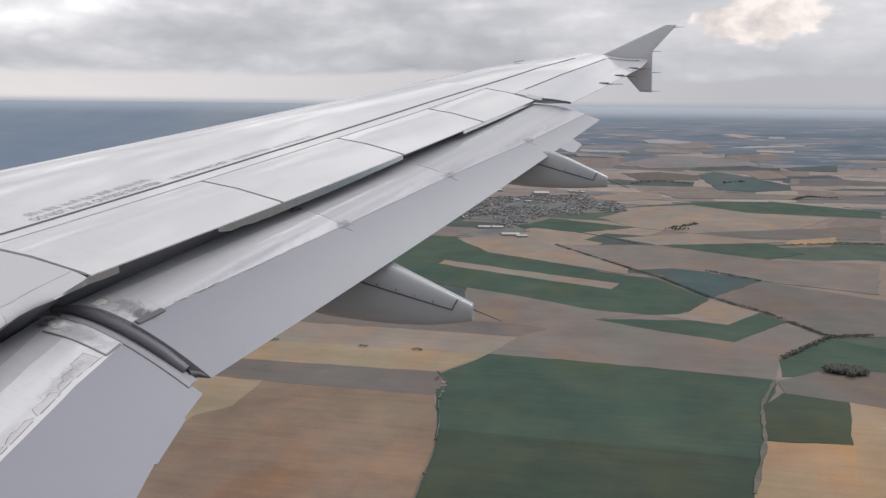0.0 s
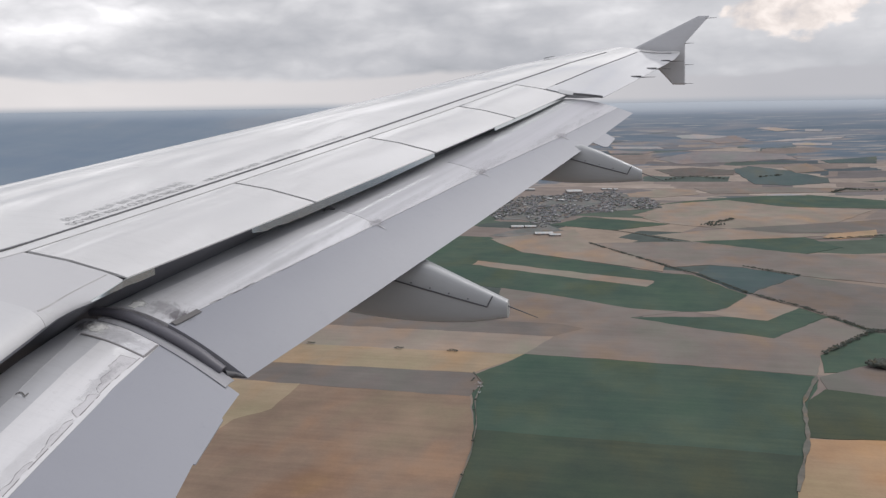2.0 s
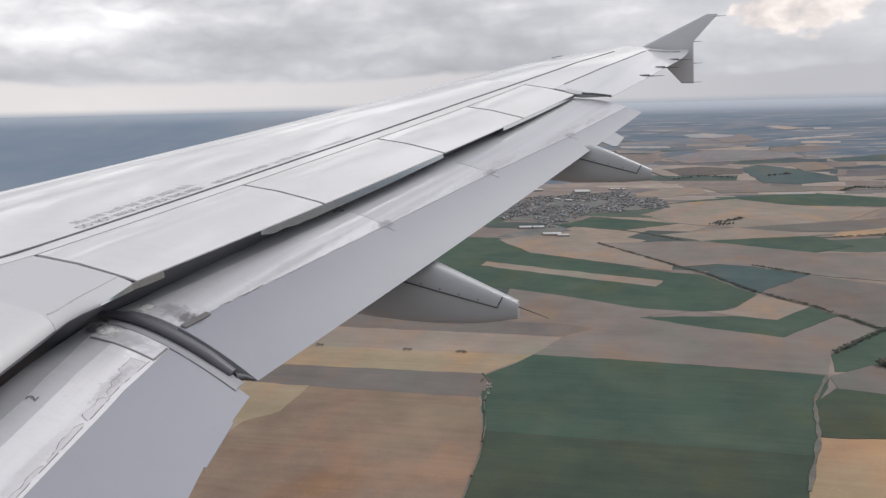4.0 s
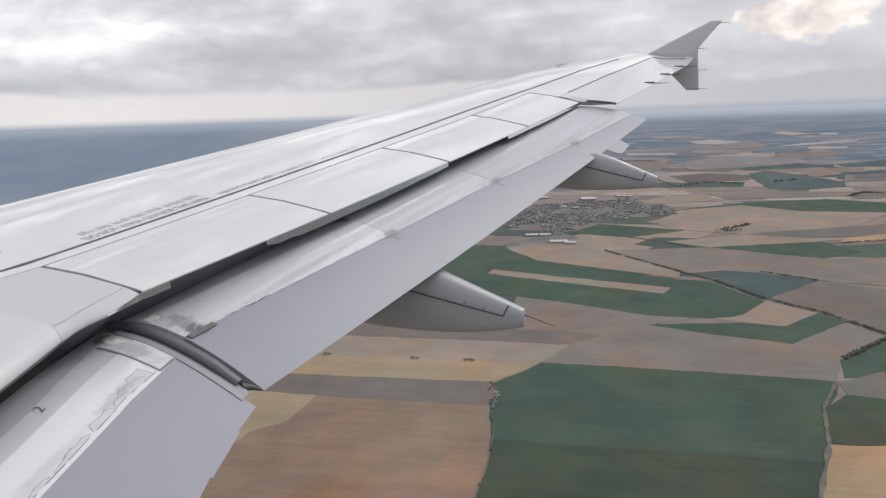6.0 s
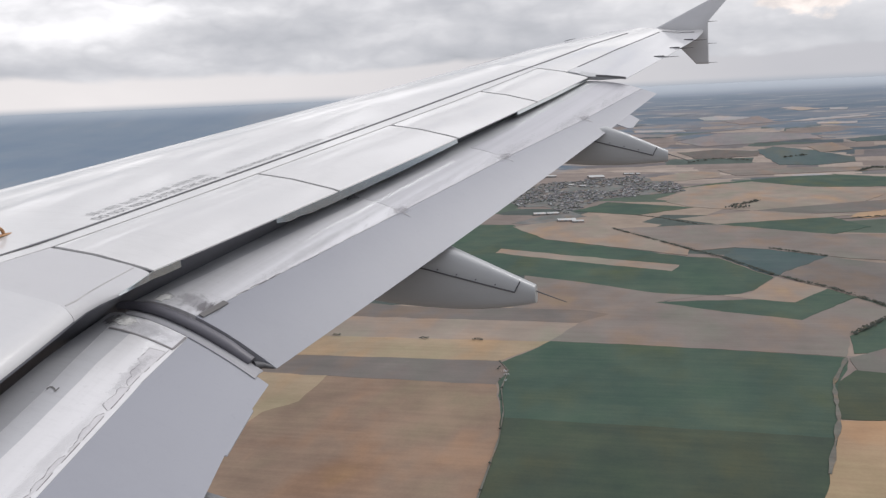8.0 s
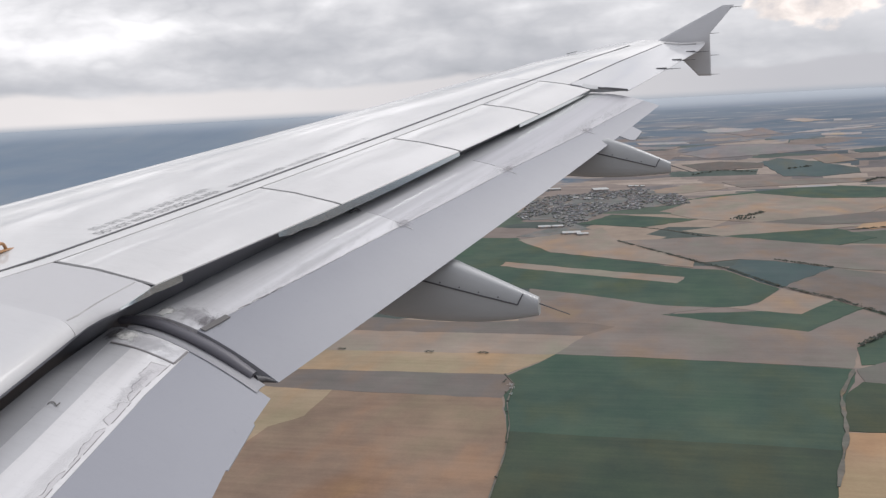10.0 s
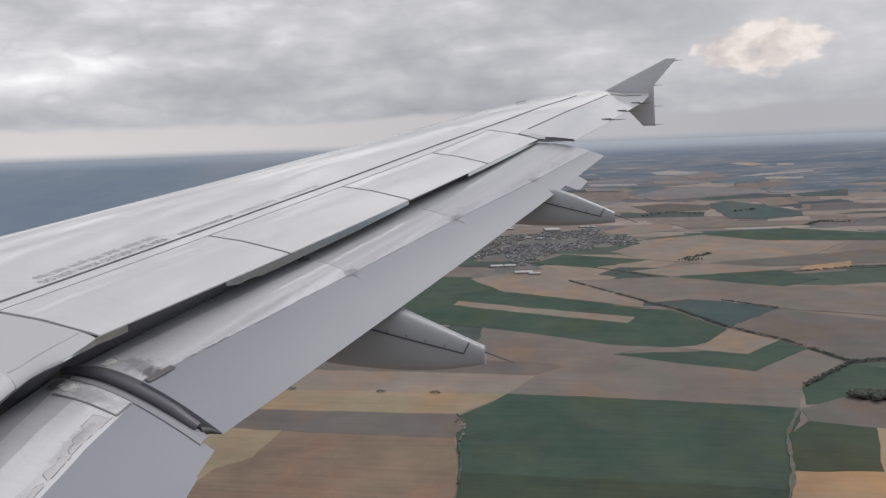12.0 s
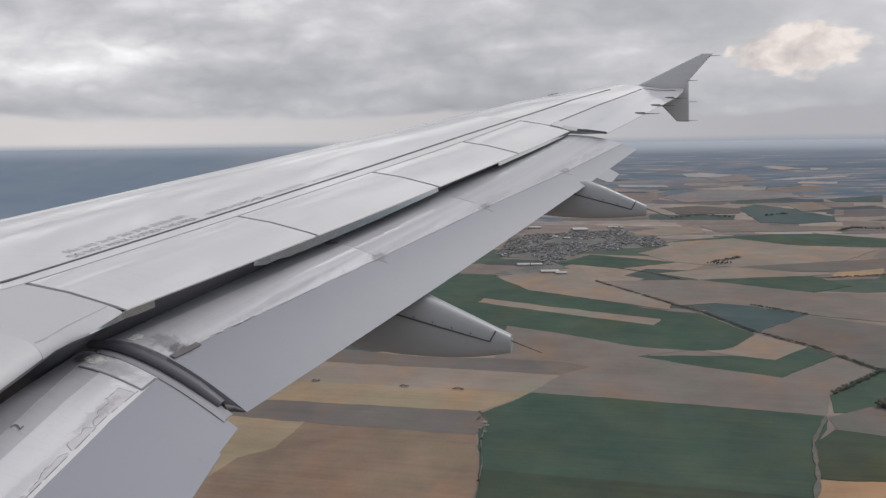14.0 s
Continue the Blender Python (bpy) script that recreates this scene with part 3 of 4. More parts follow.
def dashes(y0, y1, ahead, size, seed):
    """A line of letters too worn to read: short upright bars in groups."""
    rnd = random.Random(seed)
    y = y0
    while y < y1:
        verts, faces = [], []
        for _ in range(rnd.choice((3, 4, 5)) * 2):
            w = size * rnd.uniform(0.05, 0.08)
            n = len(verts)
            x = seal_line(y) - ahead - size * rnd.choice((0, 0, 0.2))
            h = size * rnd.choice((1.0, 1.0, 0.8))
            verts += [on_top(x, y, 0.003), on_top(x, y + w, 0.003), on_top(x - h, y + w, 0.003), on_top(x - h, y, 0.003)]
            faces.append((n, n + 1, n + 2, n + 3))
            y += size * rnd.uniform(0.19, 0.27)
            if y > y1:
                break
        y += size * 0.35
        finish("stencil_word", verts, faces, INK, wing, "unreadable faded stencil word", smooth=False)["kind"] = "stuff"


dashes(6.94, 7.98, 0.165, 0.075, 3)
dashes(8.76, 9.24, 0.055, 0.06, 4)
dashes(9.30, 9.84, 0.050, 0.05, 5)

# the number on the inboard flap
vs, fs = text_mesh("2", 0.10)
pts = []
for v in vs:
    pts.append(flap_point(5.36 + v.x, True, 0.318 - v.y * 0.9, 0.005))
finish("flap_number", pts, fs, STAIN, inner_flap, "black stencilled figure", smooth=False)


# worn sealant along the flap skins
def worn_line(inner, t, y0, y1, width, material, seed, gaps, parent, wob=0.006):
    rnd = random.Random(seed)
    y = y0
    while y < y1:
        ln = rnd.uniform(0.05, 0.22)
        rows = []
        for s in span(y, min(y1, y + ln), 4):
            c = (t if inner else skin_edge(s) + t) + rnd.uniform(-wob, wob)
            w = width * rnd.uniform(0.5, 1.2)
            rows.append([flap_point(s, inner, c, 0.0045), flap_point(s, inner, c + w, 0.0045)])
        sheet("worn_sealant", rows, 0.002, material, parent)
        y += ln + rnd.uniform(0.0, gaps)




def peeled(y0, y1, t_hi, depth, seed):
    """A band where the paint has flaked off, with a ragged edge and a dark rim."""
    rnd = random.Random(seed)
    n = int((y1 - y0) / 0.022)
    edge, rim = [], []
    d = depth
    for i in range(n + 1):
        y = y0 + (y1 - y0) * i / n
        d += rnd.uniform(-0.007, 0.007)
        if rnd.random() < 0.07:
            d = depth * rnd.uniform(0.5, 1.3)
        d = min(depth * 1.4, max(depth * 0.35, d))
        if i in (0, n):
            d = 0.004
        edge.append([flap_point(y, True, t_hi - d, 0.0042), flap_point(y, True, t_hi - d * 0.5, 0.0042), flap_point(y, True, t_hi, 0.0042)])
        w = 0.0030 if rnd.random() < 0.5 else 0.0006
        rim.append([flap_point(y, True, t_hi - d - w, 0.0050), flap_point(y, True, t_hi - d, 0.0050)])
    sheet("peeled_patch", edge, 0.001, PEELED, inner_flap, "flaked mauve-grey primer")
    sheet("patch_rim", rim, 0.001, WEAR, inner_flap, "dark ragged paint edge")


PEELED = paint("flaked_primer", (0.53, 0.52, 0.535), 0.5, 0.0, 0.25, 0.25, 0.5, 0.0, 0.02)
WEAR = plain("grimy_paint_edge", (0.21, 0.20, 0.205), 0.6)
SMUDGE = plain("faint_grey_seam", (0.45, 0.445, 0.465), 0.5)
peeled(4.15, 4.95, 0.585, 0.012, 3)
peeled(4.98, 5.33, 0.585, 0.020, 5)
peeled(5.36, 5.60, 0.587, 0.034, 6)
peeled(5.61, 6.02, 0.582, 0.060, 8)
worn_line(True, 0.5875, 3.8, 5.6, 0.0028, WEAR, 2, 0.08, inner_flap, 0.0010)
worn_line(True, 0.5830, 5.6, 6.05, 0.0024, WEAR, 9, 0.08, inner_flap, 0.0010)
worn_line(False, -0.006, 6.78, 7.15, 0.006, WEAR, 4, 0.10, outer_flap, 0.003)
worn_line(False, -0.006, 7.2, 8.1, 0.006, SMUDGE, 4, 0.08, outer_flap, 0.003)
worn_line(False, -0.004, 8.2, 12.8, 0.004, SMUDGE, 6, 0.30, outer_flap, 0.002)

# smears of grease, bare metal and sealant beside the flap seal, with painted shade


def stain(name, tone, dense, grain, stretch=(1.0, 1.0, 1.0)):
    """Grime, and shade painted like it, that thins out in blotches from the middle of its patch."""
    def build(k, p):
        co = k.add("ShaderNodeTexCoord")
        off = k.vector("SUBTRACT", co.outputs["UV"], (0.5, 0.5, 0.0)).outputs[0]
        fade = k.smooth(k.vector("LENGTH", off, (0, 0, 0)).outputs["Value"], 0.5, 0.12)
        at = k.mapped(co.outputs["Object"], stretch)
        blot = k.math("ADD", k.math("MULTIPLY", k.noise(at, grain, 5.0, 0.65, 0.6), 0.7), k.math("MULTIPLY", k.noise(at, grain * 4, 3.0, 0.6), 0.3))
        k.put(p, "Alpha", k.math("MULTIPLY", k.smooth(k.math("ADD", blot, k.math("MULTIPLY", fade, 0.32)), 0.50, 0.90), dense))
        k.put(p, "Base Color", k.mix(k.noise(at, grain * 2, 4.0, 0.6), tuple(c * 0.6 for c in tone), tuple(c * 1.4 for c in tone)))
        k.put(p, "Roughness", 0.5)
    return surface(name, build)


def smear(y0, y1, t0, t1, material, parent, inner, label, up=0.0052, n=8):
    verts, faces, uv = [], [], []
    for i, y in enumerate(span(y0, y1, n)):
        for j, t in enumerate(span(t0, t1, n)):
            verts.append(flap_point(y, inner, t, up))
            uv.append((i / (n - 1), j / (n - 1)))
    for i in range(n - 1):
        for j in range(n - 1):
            a = i * n + j
            faces.append((a, a + 1, a + n + 1, a + n))
    ob = finish("flap_smear", verts, faces, material, parent, label)
    layer = ob.data.uv_layers.new(name="patch")
    for loop in ob.data.loops:
        layer.data[loop.index].uv = uv[loop.vertex_index]
    ob["kind"] = "stuff"


GREASE_AND_SHADE = stain("dark_grease_and_shade_blotches", (0.13, 0.12, 0.13), 0.75, 20.0, (2.2, 0.7, 1.0))
SOOT = stain("grey_scuffs", (0.33, 0.32, 0.34), 0.45, 12.0)
SCUFF = stain("light_scuffs", (0.40, 0.39, 0.41), 0.28, 14.0)
FAINT = stain("faint_grime", (0.42, 0.41, 0.43), 0.13, 7.0, (2.0, 0.5, 1.0))
DAUB = stain("pale_sealant_daubs", (0.75, 0.75, 0.73), 1.0, 22.0)
# cross seams of the flap skin, with a smear of grease at each
for y, w in ((8.45, 0.008), (10.05, 0.010), (11.62, 0.012)):
    mid = skin_edge(y)
    rows = [[flap_point(y + q * w, False, t, 0.0045) for t in span(mid - 0.11, mid + 0.07, 4)] for q in (-0.5, 0.5)]
    sheet("skin_seam", rows, 0.002, SMUDGE, outer_flap)
    smear(y - 0.12, y + 0.16, mid - 0.06, mid + 0.04, SOOT, outer_flap, False, "grey smudge over a seam")
nub = flap_point(8.42, False, 0.225, 0.0)
tube("drain_nub", [nub + Vector((-0.03, -0.03, 0.0)), nub + Vector((0, 0, 0.025)), nub + Vector((0.04, 0.04, 0.0))], [0.010, 0.016, 0.008], RUBBER, outer_flap, "small dark drain nub", 8)

smear(6.47, 6.66, 0.42, 0.60, GREASE_AND_SHADE, outer_flap, False, "dark grease round the slot")
smear(6.46, 6.70, 0.26, 0.54, SOOT, outer_flap, False, "scuffed paint", 0.0058)
smear(6.465, 6.60, 0.14, 0.30, DAUB, outer_flap, False, "pale sealant daubs", 0.0066)
# polished bare metal, its white glint put into a pale colour
sheet("bare_patch", [[flap_point(y, False, t, 0.009) for t in span(0.19, 0.245, 3)] for y in span(6.475, 6.56, 4)], 0.004, METAL_GLINT, outer_flap, "bare metal patch with its glint painted pale")
for a, b in ((6.7, 8.3), (8.0, 9.6), (9.4, 11.0), (10.8, 12.4), (11.9, 13.0)):
    smear(a, b, skin_edge((a + b) / 2) - 0.12, skin_edge((a + b) / 2) + 0.01, FAINT, outer_flap, False, "faint grime along a skin joint")
smear(4.2, 5.6, 0.51, 0.59, FAINT, inner_flap, True, "faint grime along a skin joint", 0.0062)
smear(5.4, 6.06, 0.50, 0.585, SCUFF, inner_flap, True, "grey scuffs on flaked paint", 0.0062)
smear(6.04, 6.25, 0.20, 0.60, SCUFF, inner_flap, True, "scuffed end strip", 0.0095)
# shadow in the corner at the seal's root, painted as dark blotches
smear(6.07, 6.27, 0.03, 0.22, GREASE_AND_SHADE, inner_flap, True, "dark blotches painted for the corner's shade", 0.0105)
smear(6.08, 6.26, 0.12, 0.34, DAUB, inner_flap, True, "pale sealant daubs", 0.0115)
# end strip of the inboard flap and the flange that carries the seal
rows = [[flap_point(y, True, t, 0.0065) for y in span(6.08, 6.235, 4)] for t in span(0.18, 0.595, 12)]
sheet("end_strip", rows, 0.004, METAL_DULL, inner_flap, "scuffed metal end strip")
rows = [[flap_point(y, True, t, 0.0068) for y in (6.066, 6.077)] for t in span(0.18, 0.595, 12)]
sheet("strip_edge", rows, 0.004, WEAR, inner_flap)
rows = [[flap_point(6.08, True, t, 0.0075), flap_point(6.235, True, t, 0.0075)] for t in (0.588, 0.598)]
sheet("strip_edge", rows, 0.004, WEAR, inner_flap)
FLANGE = paint("seal_flange_rubber", (0.27, 0.27, 0.29), 0.45, 0.0, 0.15, 0.2, 0.3)
rows = []
for t in span(0.16, 0.945, 18):
    w = 0.018 + 0.030 * t
    rows.append([flap_point(6.285 - w, True, t, 0.006), flap_point(6.285 - w * 0.4, True, t, 0.012), flap_point(6.285, True, t, 0.011) + Vector((0, 0.02, 0.0)), flap_point(6.285, True, t, 0.004) + Vector((0, 0.08, 0.0))])
sheet("seal_flange", rows, 0.004, FLANGE, inner_flap, "grey rubber flange beside the seal")
sheet("dark_slot", [[flap_point(y, False, t, 0.010) for t in span(0.528, 0.562, 3)] for y in span(6.475, 6.68, 4)], 0.005, STAIN, outer_flap)

# end rib and tabs at the flap's outer end
sheet("rib_plate", [[on_top(x, y, 0.006) for x in (7.60, 7.70, 7.83)] for y in (13.06, 13.24)], 0.01, FAIRING, wing, "grey plate beside the aileron")
sheet("end_rib", [[Vector((x, y, z)) for x, z in ((7.80, 0.955), (7.92, 0.945), (8.05, 0.925), (8.17, 0.905))] for y in (13.06, 13.10)], 0.03, DARK, wing, "dark rib beside the aileron")
sheet("flap_tab", [[flap_point(y, False, 0.93, -0.006), flap_point(y, False, 1.0, -0.001), flap_point(y, False, 1.0, -0.001) + Vector((w, 0, -0.42 * w))] for y, w in ((11.82, 0.12), (11.87, 0.155), (12.16, 0.125), (12.20, 0.02))], 0.010, GREY, outer_flap)

sheet("flap_tab", [[flap_point(y, True, 0.95, -0.005), flap_point(y, True, 1.0, -0.001), flap_point(y, True, 1.0, -0.001) + Vector((w, 0, -0.6 * w))] for y, w in ((5.47, 0.002), (5.48, 0.010), (5.96, 0.010), (5.97, 0.002))], 0.006, GREY, inner_flap)

# orange escape-rope bracket on the upper skin
hook = on_top(4.47, 6.46, 0.0)
ring_pts = [hook + Vector((0, 0.038 * math.cos(q) - 0.02, 0.008 + 0.050 * math.sin(q))) for q in span(0, math.pi, 9)]
br = tube("rope_bracket", ring_pts, 0.011, ORANGE, wing, "dull orange rope attachment bracket", 8)
tube("bracket_foot", [hook + Vector((0, -0.11, 0.006)), hook + Vector((0, 0.05, 0.008)), hook + Vector((0, 0.14, 0.004))], [0.020, 0.018, 0.006], ORANGE, br, "", 8, 0.5)

# ---- land ----


def soil(name, a, b, stripe=(1.0, 0.0), scale=0.02):
    """Field surface: two tones in drifts, with faint working lines."""
    def build(k, p):
        at = k.mapped(k.add("ShaderNodeTexCoord").outputs["Object"], (1 / G, 1 / G, 1 / G))
        drift = k.noise(at, scale, 6.0, 0.62)
        work = k.noise(k.mapped(at, (0.010, 0.16, 1.0), rot=(0, 0, math.atan2(stripe[1], stripe[0]))), 1.0, 4.0, 0.6)
        fine = k.noise(at, 0.35, 4.0, 0.7)
        broad = k.noise(k.mapped(at, (1.0, 0.6, 1.0)), scale * 0.35, 3.0, 0.5)
        tint = k.noise(k.mapped(at, (1.0, 0.5, 1.0), loc=(90, 40, 0)), scale * 0.6, 3.0, 0.55)
        v = k.math("ADD", k.math("ADD", k.math("MULTIPLY", drift, 0.34), k.math("MULTIPLY", work, 0.16)), k.math("ADD", k.math("MULTIPLY", fine, 0.12), k.math("MULTIPLY", broad, 0.38)))
        tone = k.ramp(v, [(0.34, tuple(c * 0.86 for c in a)), (0.43, a), (0.57, b), (0.66, tuple(c * 1.15 for c in b))])
        # warm and cool patches where the soil or the crop changes
        k.put(p, "Base Color", k.mix(1.0, tone, k.ramp(tint, [(0.33, (0.85, 0.95, 0.94)), (0.5, (0.93, 0.94, 0.98)), (0.62, (1.04, 0.94, 0.88)), (0.72, (1.14, 1.00, 0.80))]), "MULTIPLY"))
        k.put(p, "Roughness", 0.95)
        k.put(p, "Specular IOR Level", 0.1)
    return surface(name, build)


SOILS = {
    "green": soil("green_crop", (0.050, 0.079, 0.062), (0.073, 0.103, 0.074)),
    "dark_green": soil("dark_green_crop", (0.048, 0.064, 0.049), (0.071, 0.087, 0.058)),
    "teal": soil("blue_green_crop", (0.061, 0.086, 0.087), (0.074, 0.101, 0.099)),
    "red_brown": soil("red_brown_soil", (0.184, 0.131, 0.097), (0.257, 0.183, 0.131)),
    "straw": soil("straw_stubble", (0.262, 0.203, 0.134), (0.332, 0.257, 0.174)),
    "orange": soil("orange_stubble", (0.297, 0.203, 0.129), (0.366, 0.261, 0.164)),
    "tan": soil("tan_stubble", (0.236, 0.194, 0.157), (0.284, 0.234, 0.190)),
    "tan_brown": soil("tan_brown_soil", (0.176, 0.150, 0.131), (0.214, 0.184, 0.160)),
    "grey_brown": soil("grey_brown_soil", (0.138, 0.122, 0.110), (0.170, 0.150, 0.134)),
    # soils of the far fields, with distance haze put into their colours
    "far_pale": soil("hazed_pale_stubble", (0.31, 0.295, 0.29), (0.38, 0.355, 0.34)),
    "far_tan": soil("hazed_tan_stubble", (0.225, 0.205, 0.20), (0.275, 0.245, 0.235)),
    "far_green": soil("hazed_green_crop", (0.090, 0.118, 0.118), (0.110, 0.138, 0.132)),
    "town_ground": soil("town_gardens", (0.125, 0.130, 0.120), (0.185, 0.178, 0.168), scale=0.05),
}
FIELD_LABELS = {
    "green": "green field of young crop", "dark_green": "dark green crop field", "teal": "blue-green crop field",
    "red_brown": "ploughed red-brown field", "straw": "straw-coloured stubble field", "orange": "orange-tan stubble field",
    "tan": "pale tan stubble field", "tan_brown": "tan-brown harrowed field", "grey_brown": "grey-brown ploughed field", "far_pale": "pale stubble field in the hazy distance", "far_tan": "tan field in the hazy distance", "far_green": "blue-green field in the hazy distance",
    "town_ground": "grey-green gardens and yards of a town",
}


def land():
    def build(k, p):
        at = k.add("ShaderNodeUVMap").outputs[0]
        away = k.vector("LENGTH", at, (0, 0, 0)).outputs["Value"]
        warp = k.add("ShaderNodeTexNoise", {"Vector": at, "Scale": 0.002, "Detail": 2.0}).outputs[1]
        bent = k.vector("ADD", at, k.mix(1.0, warp, (40.0, 40.0, 40.0), "MULTIPLY")).outputs[0]
        cells = k.add("ShaderNodeTexVoronoi", {"Vector": k.mapped(bent, (0.0034, 0.0058, 0.0), rot=(0, 0, 0.25)), "Scale": 1.0})
        cells.distance = "CHEBYCHEV"
        pick = k.add("ShaderNodeSeparateColor", {0: cells.outputs["Color"]}).outputs[0]
        col = k.ramp(pick, [(0.0, (0.235, 0.19, 0.16)), (0.2, (0.195, 0.165, 0.15)), (0.38, (0.27, 0.22, 0.18)), (0.55, (0.085, 0.108, 0.088)), (0.70, (0.245, 0.20, 0.17)), (0.86, (0.078, 0.094, 0.088))], "CONSTANT")
        small = k.add("ShaderNodeTexVoronoi", {"Vector": k.mapped(bent, (0.0046, 0.0125, 0.0), rot=(0, 0, 0.06)), "Scale": 1.0})
        small.distance = "CHEBYCHEV"
        pick2 = k.add("ShaderNodeSeparateColor", {0: small.outputs["Color"]}).outputs[0]
        col2 = k.ramp(pick2, [(0.0, (0.225, 0.19, 0.172)), (0.18, (0.165, 0.152, 0.152)), (0.34, (0.29, 0.245, 0.215)), (0.50, (0.10, 0.122, 0.112)), (0.64, (0.235, 0.20, 0.183)), (0.76, (0.33, 0.28, 0.245)), (0.84, (0.095, 0.112, 0.122))], "CONSTANT")
        col = k.mix(k.smooth(away, 2150, 2500), col, col2)
        drift = k.noise(at, 0.02, 6.0, 0.6)
        col = k.mix(1.0, col, k.ramp(drift, [(0.3, 0.85), (0.7, 1.12)]), "MULTIPLY")
        # woods and pale clearings; haze is painted in, more and more towards the distance
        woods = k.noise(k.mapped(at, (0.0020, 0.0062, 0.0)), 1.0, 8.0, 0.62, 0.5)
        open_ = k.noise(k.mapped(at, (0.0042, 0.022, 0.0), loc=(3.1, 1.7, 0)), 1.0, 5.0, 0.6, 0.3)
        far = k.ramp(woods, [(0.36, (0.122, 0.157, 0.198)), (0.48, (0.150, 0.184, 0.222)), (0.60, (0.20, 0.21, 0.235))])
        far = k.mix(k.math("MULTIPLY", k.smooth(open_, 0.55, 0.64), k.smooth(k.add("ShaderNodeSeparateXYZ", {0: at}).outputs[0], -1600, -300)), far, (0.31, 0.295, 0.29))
        # distance haze: the base colour turns paler and bluer up to the horizon
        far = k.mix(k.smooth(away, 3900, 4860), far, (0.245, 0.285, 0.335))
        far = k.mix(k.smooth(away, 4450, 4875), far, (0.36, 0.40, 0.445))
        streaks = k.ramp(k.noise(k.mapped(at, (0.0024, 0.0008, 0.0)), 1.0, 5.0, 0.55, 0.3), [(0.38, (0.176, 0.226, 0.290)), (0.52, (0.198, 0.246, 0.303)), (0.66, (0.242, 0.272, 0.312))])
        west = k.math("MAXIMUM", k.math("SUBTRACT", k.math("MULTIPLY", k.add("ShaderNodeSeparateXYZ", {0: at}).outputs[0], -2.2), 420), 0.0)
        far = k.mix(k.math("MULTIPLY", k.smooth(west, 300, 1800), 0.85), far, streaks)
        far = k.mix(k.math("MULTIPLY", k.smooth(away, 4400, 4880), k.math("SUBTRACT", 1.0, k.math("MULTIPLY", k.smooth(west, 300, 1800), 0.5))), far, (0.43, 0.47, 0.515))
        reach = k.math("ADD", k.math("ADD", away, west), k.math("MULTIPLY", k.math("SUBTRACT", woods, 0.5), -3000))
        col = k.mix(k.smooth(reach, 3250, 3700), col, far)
        k.put(p, "Base Color", col)
        k.put(p, "Roughness", 1.0)
        k.put(p, "Specular IOR Level", 0.05)
    return surface("hazed_farmland_and_woods", build)


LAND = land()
FAR0, FAR1 = 2750.0, 4880.0


def site(x, y, z=0.0):
    """The place of a survey point. The far land is drawn in towards the eye and lifted, so that the horizon stands where it should."""
    r = math.hypot(x, y)
    if r <= FAR0:
        return Vector((x * G, y * G, z * G))
    v = (r - FAR0) / (FAR1 - FAR0)
    k = (FAR0 * G + (4930.0 - FAR0 * G) * v) / r
    z += noise.noise(Vector((x / r * 3, y / r * 3, r * 0.002))) * 3.0 * v
    return Vector((x * k, y * k, EYE_HEIGHT - (260.0 - 256.0 * v ** 1.2) * k + z * G))


def ring_sheet(name, radii, material, label, kind, n=240):
    verts, faces, plan = [], [], []
    for r in radii:
        for j in range(n):
            q = j * math.tau / n
            x, y = math.cos(q) * r, math.sin(q) * r
            verts.append(site(x, y))
            plan.append((x, y))
    for i in range(len(radii) - 1):
        for j in range(n):
            a, b = i * n + j, i * n + (j + 1) % n
            faces.append((a, b, b + n, a + n))
    if radii[0] < 50:
        faces.append(tuple(range(n)))
    ob = finish(name, verts, faces, material, None, "", 60)
    layer = ob.data.uv_layers.new(name="survey")
    for loop in ob.data.loops:
        layer.data[loop.index].uv = plan[loop.vertex_index]
    return tagged(ob, label, kind, "", "structure")


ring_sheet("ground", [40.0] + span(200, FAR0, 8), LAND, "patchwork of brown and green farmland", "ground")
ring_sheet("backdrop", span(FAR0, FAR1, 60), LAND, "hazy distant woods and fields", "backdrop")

field_count = itertools.count()


def field(kind, corners):
    """A field between its corners, each laid a little over the one before."""
    bm = bmesh.new()
    z = 0.10 + 0.02 * next(field_count)
    # uneven edges; the shift depends on the place alone, so that neighbours still meet
    outline = []
    for (ax, ay), (bx, by) in zip(corners, corners[1:] + corners[:1]):
        n = max(1, int(math.hypot(bx - ax, by - ay) / 12))
        for j in range(n):
            x, y = ax + (bx - ax) * j / n, ay + (by - ay) * j / n
            far = 0.5 + y / 900
            outline.append((x + far * noise.noise(Vector((x * 0.04, y * 0.04, 1.0))) * 2.2, y + far * noise.noise(Vector((x * 0.04, y * 0.04, 7.0))) * 2.2))
    corners = outline
    if max(math.hypot(x, y) for x, y in corners) > FAR0:
        z = 1.0
    low = [bm.verts.new(site(x, y, -0.4)) for x, y in corners]
    top = [bm.verts.new(site(x, y, z)) for x, y in corners]
    n = len(corners)
    for tri in geometry.tessellate_polygon([[Vector((x, y, 0)) for x, y in corners]]):
        bm.faces.new([top[q] for q in tri])
    for j in range(n):
        bm.faces.new((low[j], low[(j + 1) % n], top[(j + 1) % n], top[j]))
    for f in bm.faces:
        f.normal_update()
        if abs(f.normal.z) > 0.5 and f.normal.z < 0:
            f.normal_flip()
    me = bpy.data.meshes.new("field")
    bm.to_mesh(me)
    bm.free()
    me.materials.append(SOILS[kind])
    tagged(new("field", me), FIELD_LABELS[kind], "field", "farm fields")


